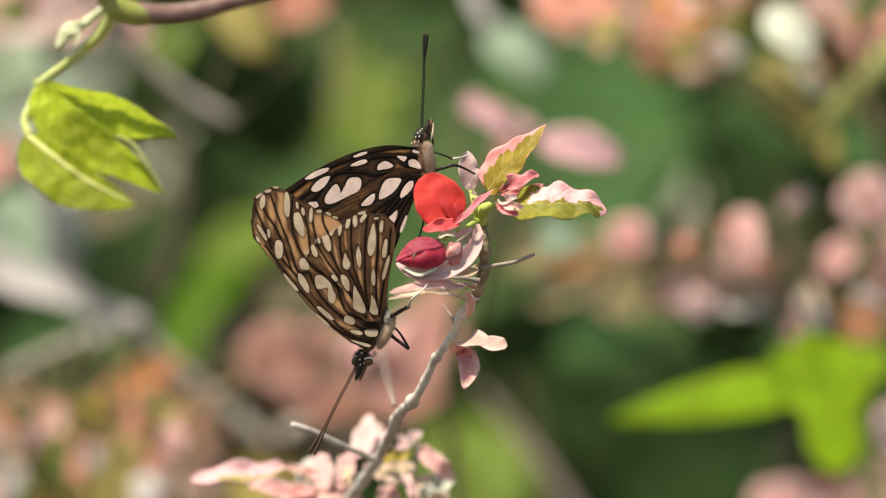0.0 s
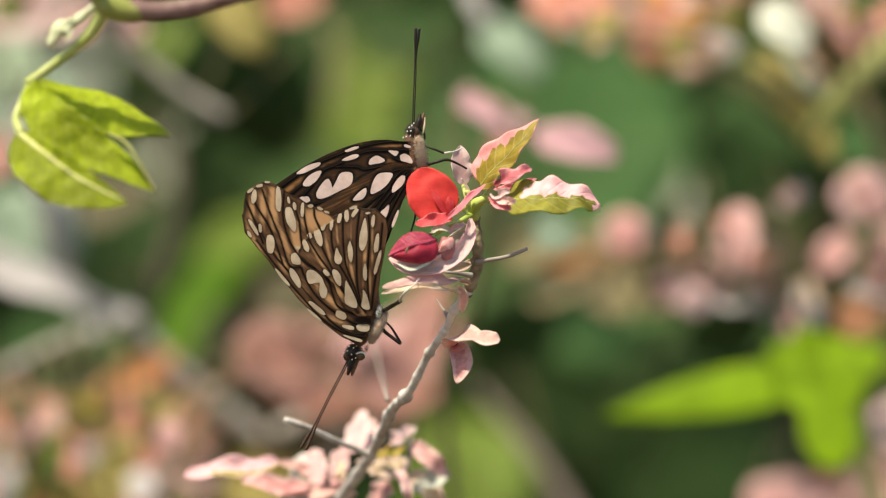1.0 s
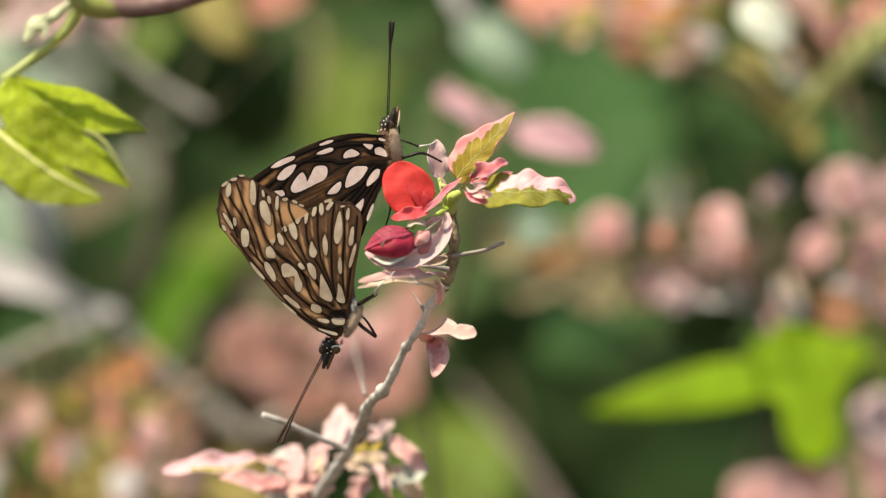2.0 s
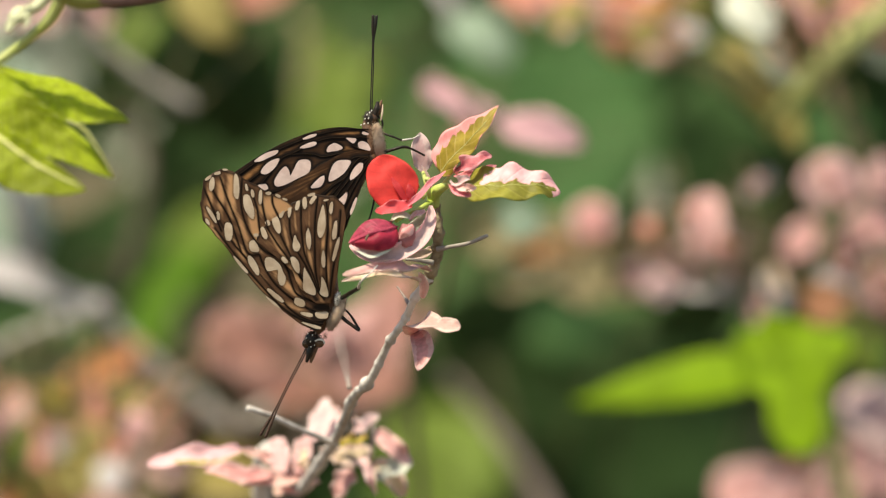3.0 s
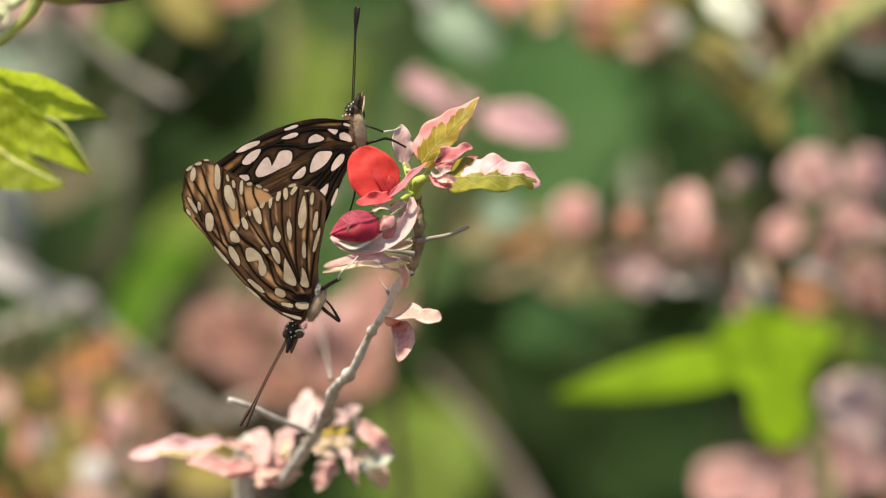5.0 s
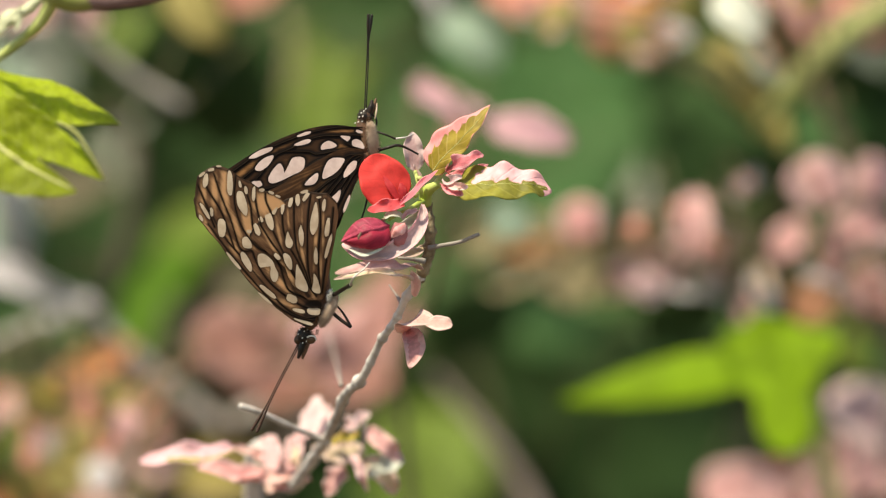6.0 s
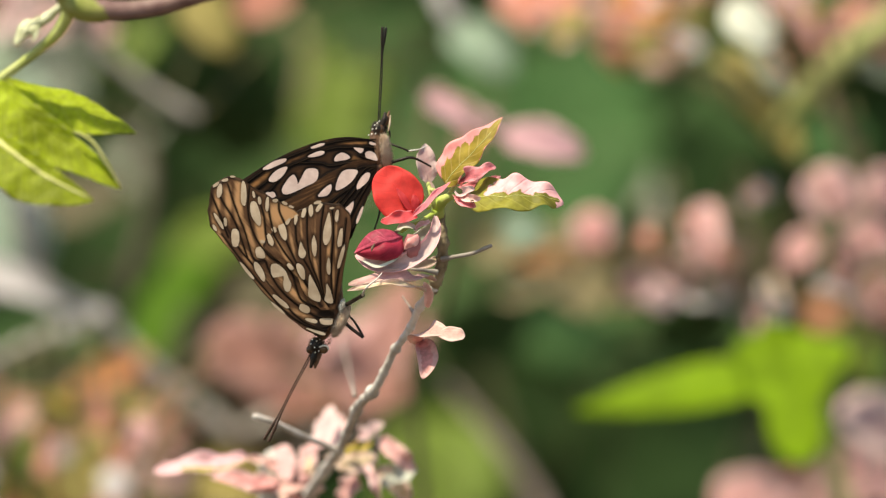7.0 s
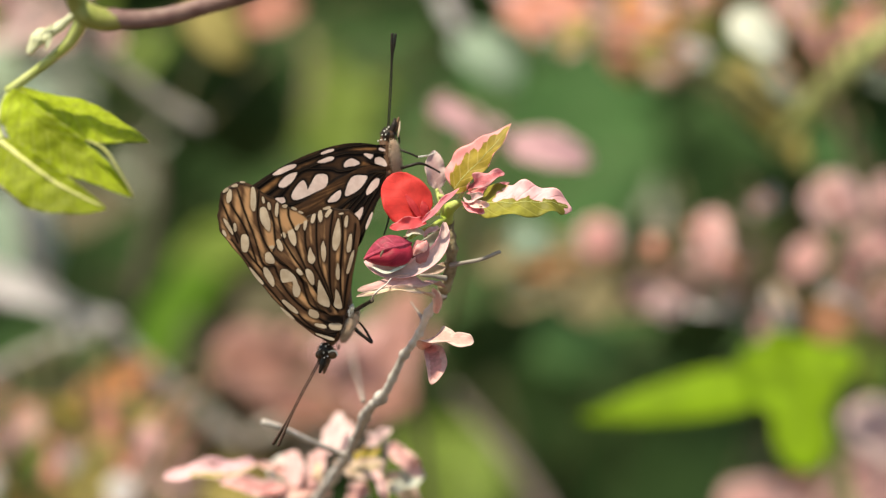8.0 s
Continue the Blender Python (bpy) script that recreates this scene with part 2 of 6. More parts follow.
    "gold": leaf_mat("yellow_olive_leaf", (0.42, 0.34, 0.07), (0.56, 0.36, 0.12), 0.6, 0.6, through=0.3, spread=0.15, gloss=0.1),
    "drab": leaf_mat("khaki_leaf", (0.37, 0.31, 0.18), None, through=0.25, spread=0.15, gloss=0.1),
    "olive": leaf_mat("olive_leaf", (0.20, 0.28, 0.045), None, vein=(0.24, 0.32, 0.07), through=0.35, spread=0.15),
    "teal": leaf_mat("grey_green_leaf", (0.29, 0.375, 0.28), None, vein=(0.34, 0.43, 0.32), through=0.2, spread=0.1),
    # dark foliage green; also stands in for shade in the gaps between plants
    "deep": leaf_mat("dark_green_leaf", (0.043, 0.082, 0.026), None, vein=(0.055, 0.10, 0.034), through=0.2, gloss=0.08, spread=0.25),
    "salmon": leaf_mat("salmon_leaf", (0.64, 0.26, 0.19), (0.72, 0.38, 0.31), 0.6, 0.5, through=0.3, spread=0.15),
    "umber_rose": leaf_mat("russet_leaf", (0.60, 0.29, 0.17), None, through=0.3, spread=0.12, gloss=0.1),
    "dusk": leaf_mat("dusky_rose_leaf", (0.56, 0.28, 0.25), (0.64, 0.36, 0.33), 0.6, 0.5, through=0.25, spread=0.15, gloss=0.1),
    "bgpink": leaf_mat("pink_leaf", (0.78, 0.43, 0.425), (0.84, 0.55, 0.55), 0.5, 0.5, through=0.3, spread=0.12, gloss=0.1),
    "candy": leaf_mat("candy_pink_leaf", (0.70, 0.41, 0.46), (0.78, 0.52, 0.56), 0.75, 0.9, through=0.25, spread=0.2, gloss=0.1),
    "rosy": leaf_mat("rosy_leaf", (0.56, 0.25, 0.24), (0.74, 0.47, 0.48), 0.55, 0.7, through=0.25, spread=0.25, gloss=0.1),
    "rosebrown": leaf_mat("dull_rose_leaf", (0.50, 0.245, 0.20), (0.56, 0.31, 0.265), 0.5, 0.5, through=0.3, spread=0.12, gloss=0.1),
    "pod_mauve": leaf_mat("mauve_pod", (0.30, 0.085, 0.105), (0.40, 0.16, 0.17), 0.6, 0.9, through=0.2, spread=0.25),
    "tan": leaf_mat("yellow_tan_leaf", (0.42, 0.345, 0.125), None, through=0.3, spread=0.15, gloss=0.1),
    "orange": leaf_mat("orange_leaf", (0.74, 0.30, 0.14), (0.70, 0.38, 0.16), 0.5, 0.5, through=0.35, spread=0.15),
    "lilac": leaf_mat("lilac_grey_leaf", (0.60, 0.55, 0.56), None, through=0.2, spread=0.08, gloss=0.1),
    "white": leaf_mat("white_leaf", (0.72, 0.72, 0.63), None, through=0.25, spread=0.06, gloss=0.1),
    "soil": plain("garden_soil", (0.06, 0.042, 0.03), (0.13, 0.095, 0.065), 20, 0.95, 1.0, 0.01),
}


# ---- mesh helpers ----
def W(p):
    """Millimetres from the middle of the pair to metres in the world."""
    return Vector((p[0] / 1000, p[1] / 1000, H + p[2] / 1000))


def thing(name, at, label, category, group=""):
    ob = new(name)
    ob.empty_display_size = 0.01
    ob.location = at
    return tagged(ob, label, category, group)


def root(ob):
    while ob.parent:
        ob = ob.parent
    return ob


def part(name, bm, material, parent, label=""):
    """One mesh under a thing or a part; bm is in world coordinates."""
    me = bpy.data.meshes.new(name)
    bmesh.ops.recalc_face_normals(bm, faces=bm.faces)
    bm.transform(Matrix.Translation(-root(parent).location))
    for f in bm.faces:
        f.smooth = True
    bm.to_mesh(me)
    bm.free()
    me.materials.append(M[material])
    ob = new(name, me)
    ob.parent = parent
    return tagged(ob, label)


def smooth(points, n):
    """A rounded line of n points through the given ones."""
    p = [Vector(q) for q in points]
    if len(p) == 2:
        return [p[0].lerp(p[1], i / (n - 1)) for i in range(n)]
    p = [2 * p[0] - p[1]] + p + [2 * p[-1] - p[-2]]
    out = []
    for i in range(n):
        s = i / (n - 1) * (len(p) - 3)
        k = min(int(s), len(p) - 4)
        t = s - k
        a, b, c, d = p[k:k + 4]
        out.append(0.5 * (2 * b + (c - a) * t + (2 * a - 5 * b + 4 * c - d) * t * t + (3 * b - a - 3 * c + d) * t ** 3))
    return out


def ring(points, n):
    """The same for a closed line."""
    p = [Vector(q) for q in points]
    m = len(p)
    out = []
    for i in range(n):
        s = i / n * m
        k = int(s)
        t = s - k
        a, b, c, d = (p[(k + j) % m] for j in (-1, 0, 1, 2))
        out.append(0.5 * (2 * b + (c - a) * t + (2 * a - 5 * b + 4 * c - d) * t * t + (3 * b - a - 3 * c + d) * t ** 3))
    return out


def tube(points, radii, sides=10, n=24, rough=0.0, bm=None, knots=()):
    """A tapering rounded stalk through points (mm), with radii (mm) given at even steps, unevenness and swollen knots."""
    bm = bm or bmesh.new()
    line = smooth([W(p) for p in points], n)
    rings = []
    for i, q in enumerate(line):
        s = i / (n - 1)
        f = s * (len(radii) - 1)
        k = min(int(f), len(radii) - 2)
        r = (radii[k] + (radii[k + 1] - radii[k]) * (f - k)) / 1000
        for at, size in knots:
            r *= 1 + size * math.exp(-((s - at) * n / 1.6) ** 2)
        d = (line[min(i + 1, n - 1)] - line[max(i - 1, 0)]).normalized()
        a = d.cross(Vector((0.1, 1, 0.2))).normalized()
        b = d.cross(a)
        row = []
        for j in range(sides):
            w = 2 * math.pi * j / sides
            rr = r * (1 + rough * noise.noise((q + (a * math.cos(w) + b * math.sin(w)) * r) * 700))
            row.append(bm.verts.new(q + (a * math.cos(w) + b * math.sin(w)) * rr))
        rings.append(row)
    for r0, r1 in zip(rings, rings[1:]):
        for j in range(sides):
            bm.faces.new((r0[j], r0[(j + 1) % sides], r1[(j + 1) % sides], r1[j]))
    bm.faces.new(rings[0][::-1])
    bm.faces.new(rings[-1])
    return bm


def blade(spine, left, right=None, facing=(0, -1, 0), cup=0.0, wave=0.0, waves=3, shape=(0.85, 0.75), thick=0.3, nu=26, nv=12, fold=0.0, seed=0.0, crinkle=0.0):
    """A leaf along spine (mm) with half widths left and right (mm); cup bends the edges towards facing, wave ripples them.
    shape: where it is widest (below 1: nearer the base) and how blunt. It has a thickness and UVs along and across."""
    right = left if right is None else right
    bm = bmesh.new()
    uvl = bm.loops.layers.uv.new("UVMap")
    line = smooth([Vector(p) for p in spine], nu + 1)
    face = Vector(facing).normalized()
    top, low = [], []
    for i, q in enumerate(line):
        u = i / nu
        d = (line[min(i + 1, nu)] - line[max(i - 1, 0)]).normalized()
        side = d.cross(face).normalized()
        up = side.cross(d).normalized()
        if len(shape) == 3:  # rounded base, drawn-out tip
            peak = shape[0] / (shape[0] + shape[1])
            w = max(0.004, u) ** shape[0] * max(0.004, 1 - u) ** shape[1] / (peak ** shape[0] * (1 - peak) ** shape[1])
            w = max(w, 0.02)
        else:
            w = max(0.012, math.sin(math.pi * min(1, max(0, u)) ** shape[0])) ** shape[1]
        a, b = [], []
        for j in range(nv + 1):
            v = 2 * j / nv - 1
            half = right if v > 0 else left
            rip = math.sin(2 * math.pi * waves * u + seed + (1.3 if v > 0 else 0)) * wave * abs(v) ** 2
            h = cup * v * v + fold * abs(v) + rip
            h += crinkle * noise.noise((q + side * half * w * v) * 0.35 + Vector((seed, seed, 0)))
            edge = 1 + 0.05 * noise.noise(Vector((u * 6, v * 2, seed + 3.1)))
            pos = q + side * half * w * v * edge + up * h * min(1, w * 1.2)
            t = thick * (1 - 0.7 * abs(v)) * 0.5
            a.append(bm.verts.new(W(pos + up * t)))
            b.append(bm.verts.new(W(pos - up * t)))
        top.append(a)
        low.append(b)

    def quad(vs, uvs):
        f = bm.faces.new(vs)
        for lp, c in zip(f.loops, uvs):
            lp[uvl].uv = c

    for i in range(nu):
        for j in range(nv):
            uvs = [(i / nu, j / nv), ((i + 1) / nu, j / nv), ((i + 1) / nu, (j + 1) / nv), (i / nu, (j + 1) / nv)]
            quad((top[i][j], top[i + 1][j], top[i + 1][j + 1], top[i][j + 1]), uvs)
            quad((low[i][j + 1], low[i + 1][j + 1], low[i + 1][j], low[i][j]), [uvs[3], uvs[2], uvs[1], uvs[0]])
        for j in (0, nv):
            uvs = [(i / nu, j / nv)] * 4
            quad((top[i][j], low[i][j], low[i + 1][j], top[i + 1][j]), uvs)
    for i in (0, nu):
        for j in range(nv):
            quad((top[i][j], top[i][j + 1], low[i][j + 1], low[i][j]), [(i / nu, j / nv)] * 4)
    return bm


def rib(spine, facing, crinkle, seed, r, thick=0.3, nu=26):
    """The raised midrib of a blade with the same spine."""
    line = smooth([Vector(p) for p in spine], nu + 1)
    face = Vector(facing).normalized()
    pts = []
    for i, q in enumerate(line[:-1]):
        d = (line[min(i + 1, nu)] - line[max(i - 1, 0)]).normalized()
        up = d.cross(face).normalized().cross(d).normalized()
        pts.append(q + up * (thick * 0.5 + crinkle * noise.noise(q * 0.35 + Vector((seed, seed, 0)))))
    return tube(pts, (r * 1.7, r, r * 0.8, r * 0.5), 7, 40)


def egg(at, size, turn=0.0, n=14, lump=0.0, lean=0.0):
    """An uneven rounded body: mm centre, half sizes, turned in the upright plane."""
    bm = bmesh.new()
    bmesh.ops.create_uvsphere(bm, u_segments=n, v_segments=n - 2, radius=1)
    rot = Euler((0, radians(turn), radians(lean))).to_matrix()
    for v in bm.verts:
        k = 1 + lump * noise.noise(v.co * 2.5 + Vector(at))
        v.co = W(rot @ Vector((v.co.x * size[0], v.co.y * size[1], v.co.z * size[2])) * k + Vector(at))
    return bm


def shell(spine, half, deep, facing=(0, -1, 0), nu=24, nv=22, blunt=0.6, skew=0.85):
    """A plump pod along spine (mm), half high, deep thick, with UVs along and round it from its back."""
    bm = bmesh.new()
    uvl = bm.loops.layers.uv.new("UVMap")
    line = smooth([Vector(p) for p in spine], nu + 1)
    rows = []
    for i, q in enumerate(line):
        u = i / nu
        d = (line[min(i + 1, nu)] - line[max(i - 1, 0)]).normalized()
        side = d.cross(Vector(facing)).normalized()
        up = side.cross(d).normalized()
        w = max(0.02, math.sin(math.pi * min(1, max(0, u)) ** skew)) ** blunt
        rows.append([])
        for j in range(nv):
            a = 2 * math.pi * j / nv
            k = w * (1 + 0.06 * noise.noise(Vector((u * 4, math.cos(a) * 1.5, math.sin(a) * 1.5)) + q * 0.2))
            rows[-1].append(bm.verts.new(W(q + side * math.sin(a) * half * k - up * math.cos(a) * deep * k)))
    for i in range(nu):
        for j in range(nv):
            j2 = (j + 1) % nv
            f = bm.faces.new((rows[i][j], rows[i + 1][j], rows[i + 1][j2], rows[i][j2]))
            for lp, c in zip(f.loops, ((i, j), (i + 1, j), (i + 1, j + 1), (i, j + 1))):
                lp[uvl].uv = (c[0] / nu, c[1] / nv)
    for i in (0, nu):
        bm.faces.new(rows[i])
    return bm


def fuzz(at, size, count, length, turn=0.0, seed=1, droop=(0, 0, 0)):
    """Short hairs standing on an egg."""
    rnd = random.Random(seed)
    bm = bmesh.new()
    rot = Euler((0, radians(turn), 0)).to_matrix()
    for _ in range(count):
        d = Vector((rnd.gauss(0, 1), rnd.gauss(0, 1), rnd.gauss(0, 1))).normalized()
        p = rot @ Vector((d.x * size[0], d.y * size[1], d.z * size[2])) + Vector(at)
        tip = p + (rot @ d + Vector(droop) + Vector((rnd.gauss(0, .3), rnd.gauss(0, .3), rnd.gauss(0, .3)))).normalized() * length * rnd.uniform(.5, 1.2)
        s = d.orthogonal().normalized() * 0.04
        s2 = d.cross(s).normalized() * 0.04
        vs = [bm.verts.new(W(q)) for q in (p + s, p - s * .5 + s2, p - s * .5 - s2, tip)]
        for a, b in ((0, 1), (1, 2), (2, 0)):
            bm.faces.new((vs[a], vs[b], vs[3]))
    return bm


# ---- wings ----
def inside(p, outline):
    """Whether a point of a plan lies within an outline."""
    hit = False
    for a, b in zip(outline, outline[1:] + outline[:1]):
        if (a.y > p.y) != (b.y > p.y) and p.x < a.x + (p.y - a.y) / (b.y - a.y) * (b.x - a.x):
            hit = not hit
    return hit


class Wing:
    """One wing: a fan from its base to its margin, gently bowed; lies near the upright plane at depth (mm).
    Veins and pale patches are laid out first; build() makes the membrane, darker beside them, and then them."""

    def __init__(self, name, base, margin, depth, tilt=(0.0, 0.0), bow=0.9, scallop=0.0, fine=True, outline=(0.5, 0.6, 1.0), cells=(0.3, 1.6, 0.3)):
        self.name, self.base, self.depth, self.tilt, self.bow, self.fine, self.outline, self.cells = name, Vector(base), depth, tilt, bow, fine, outline, cells
        self.edge = ring(margin, 330 if fine else 80)
        if scallop:
            n = len(self.edge)
            self.edge = [self.base.lerp(q, 1 - scallop * abs(math.sin(math.pi * 15 * i / n))) for i, q in enumerate(self.edge)]
        self.size = max((q - self.base).length for q in self.edge)
        self.veins, self.spots, self.centres, self.eyes, self.streaks = [], [], {}, [], []

    def at(self, q, back=0.0, lift=0.0):
        """The place of a point of the wing's plan (mm), lift mm proud of its near side."""
        d = q - self.base
        r = d.length / self.size
        y = self.depth + self.tilt[0] * d.x + self.tilt[1] * d.y - self.bow * math.sin(min(1, r) * 2.6)
        y += 0.10 * noise.noise(Vector((q.x * 0.35, q.y * 0.35, self.depth)))
        return W((q.x, y + back - lift, q.y))

    def vein(self, *points):
        self.veins.append(smooth([Vector(p) for p in points], 150))

    def spot(self, c, length, width, turn, taper=0.0, square=0.85):
        """A pale patch of scales; taper narrows the end it points to, square below 1 is blockier and above 1 more pointed."""
        a = radians(turn)
        d, s = Vector((math.cos(a), math.sin(a))), Vector((-math.sin(a), math.cos(a)))
        c = Vector(c)
        pts = []
        for i in range(40):
            w = 2 * math.pi * i / 40
            k = 1 + 0.2 * noise.noise(Vector((math.cos(w) * 1.1 + c.x * 3, math.sin(w) * 1.1 + c.y * 3, length)))
            k += 0.04 * noise.noise(Vector((math.cos(w) * 6 + c.x * 5, math.sin(w) * 6 + c.y * 5, 1)))
            x = math.copysign(abs(math.cos(w)) ** min(square, 1.0), math.cos(w))
            y = math.copysign(abs(math.sin(w)) ** square, math.sin(w))
            pts.append(c + d * (x * length / 2) * k + s * y * width / 2 * k * (1 - taper * x))
        self.spots.append(pts)

    def streak(self, c, length, width, turn, amount=0.7):
        """A warm tan stretch of the membrane."""
        self.streaks.append((c, length / 2, width / 2, radians(turn), amount))

    def patch(self, points, centre):
        self.spots.append(ring(points, 44))
        self.centres[len(self.spots) - 1] = Vector(centre)

    def build(self, parent, material, spot_material="", label=""):
        bm = bmesh.new()
        uvl = bm.loops.layers.uv.new("UVMap")
        mark, warmth = bm.verts.layers.float.new("mark"), bm.verts.layers.float.new("warmth")
        n, steps = len(self.edge), 100 if self.fine else 14
        lines = np.array([tuple(p) for v in self.veins for p in v] or [(999, 999)])
        rims = np.array([tuple(p) for v in self.spots for p in v] or [(999, 999)])
        flat = np.array([tuple(self.base.lerp(q, k / steps)) for k in range(1, steps + 1) for q in self.edge])
        dv = np.concatenate([np.sqrt(((flat[i:i + 2000, None] - lines[None]) ** 2).sum(2)).min(1) for i in range(0, len(flat), 2000)])
        ds = np.concatenate([np.sqrt(((flat[i:i + 2000, None] - rims[None]) ** 2).sum(2)).min(1) for i in range(0, len(flat), 2000)])
        wide, halo, depth = self.outline
        dark = np.maximum(np.clip(1.1 - dv / wide, 0, 1), np.clip(1.15 - ds / halo, 0, 1) * depth)
        near, far, amount = self.cells
        warm = np.clip((dv - near) / (far - near), 0, 1) * amount
        for c, hl, hw, a, strength in self.streaks:
            q = flat - np.array(c)
            e = np.sqrt(((q[:, 0] * math.cos(a) + q[:, 1] * math.sin(a)) / hl) ** 2 + ((q[:, 1] * math.cos(a) - q[:, 0] * math.sin(a)) / hw) ** 2)
            warm = warm + strength * np.clip(1.5 - e, 0, 1)
        for c, r in self.eyes:
            dark = np.maximum(dark, np.clip(2.2 - np.sqrt(((flat - np.array(c)) ** 2).sum(1)) / r * 1.2, 0, 1))
        sheets = []
        for back in (0.0, 0.10):
            rows = []
            for k in range(steps):
                row = []
                for j in range(n):
                    v = bm.verts.new(self.at(Vector(flat[k * n + j]), back))
                    v[mark] = dark[k * n + j]
                    v[warmth] = warm[k * n + j]
                    row.append(v)
                rows.append(row)
            sheets.append((bm.verts.new(self.at(self.base, back)), rows))

        def face(vs, uvs):
            f = bm.faces.new(vs)
            for lp, uv in zip(f.loops, uvs):
                lp[uvl].uv = uv

        for c, rows in sheets:
            for j in range(n):
                a, b = j / n, (j + 1) / n
                i2 = (j + 1) % n
                face((c, rows[0][j], rows[0][i2]), [(a, 0), (a, 1 / steps), (b, 1 / steps)])
                for k in range(steps - 1):
                    r0, r1 = (k + 1) / steps, (k + 2) / steps
                    face((rows[k][j], rows[k + 1][j], rows[k + 1][i2], rows[k][i2]), [(a, r0), (a, r1), (b, r1), (b, r0)])
        r0, r1 = sheets[0][1][-1], sheets[1][1][-1]
        for j in range(n):
            i2 = (j + 1) % n
            face((r0[j], r0[i2], r1[i2], r1[j]), [(j / n, 1)] * 4)
        self.ob = part(self.name, bm, material, parent, label)
        for v in self.veins:
            run = []
            for p in v + [None]:
                if p is not None and not any(inside(p, q) for q in self.spots):
                    run.append(p)
                    continue
                if len(run) > 15:
                    pts = [self.at(q, 0, 0.07) * 1000 for q in run[::9] + run[-1:]]
                    part("vein", tube([(q.x, q.y, q.z - H * 1000) for q in pts], (0.13, 0.11, 0.095, 0.07), 6, 40), "vein", self.ob)
                run = []
        for i, pts in enumerate(self.spots):
            self.scales(pts, self.centres.get(i) or sum(pts, Vector((0, 0))) / len(pts), spot_material)
        return self.ob

    def scales(self, pts, c, material):
        bm = bmesh.new()
        rows = [[bm.verts.new(self.at(c.lerp(q, k), 0, lift)) for q in pts] for k, lift in ((0.3, 0.03), (0.6, 0.03), (0.9, 0.028), (1.0, 0.022))]
        mid = bm.verts.new(self.at(c, 0, 0.03))
        n = len(pts)
        for j in range(n):
            i2 = (j + 1) % n
            bm.faces.new((mid, rows[0][j], rows[0][i2]))
            for r0, r1 in zip(rows, rows[1:]):
                bm.faces.new((r0[j], r1[j], r1[i2], r0[i2]))
        part("spot", bm, material, self.ob)


def antenna(parent, pts, label=""):
    bm = tube(pts, (0.20, 0.135, 0.125, 0.125, 0.125, 0.125, 0.13, 0.17, 0.34, 0.28), 8, 70, 0.1)
    part("antenna", bm, "antenna" if label else "chitin", parent, label)


def leg(parent, pts, r=0.4, end=0.5):
    return part("leg", tube(pts, (r, r * (0.8 + 0.2 * end), r * (0.5 + 0.5 * end), r * (0.2 + 0.8 * end), r * end), 7, 26, 0.15), "chitin", parent)


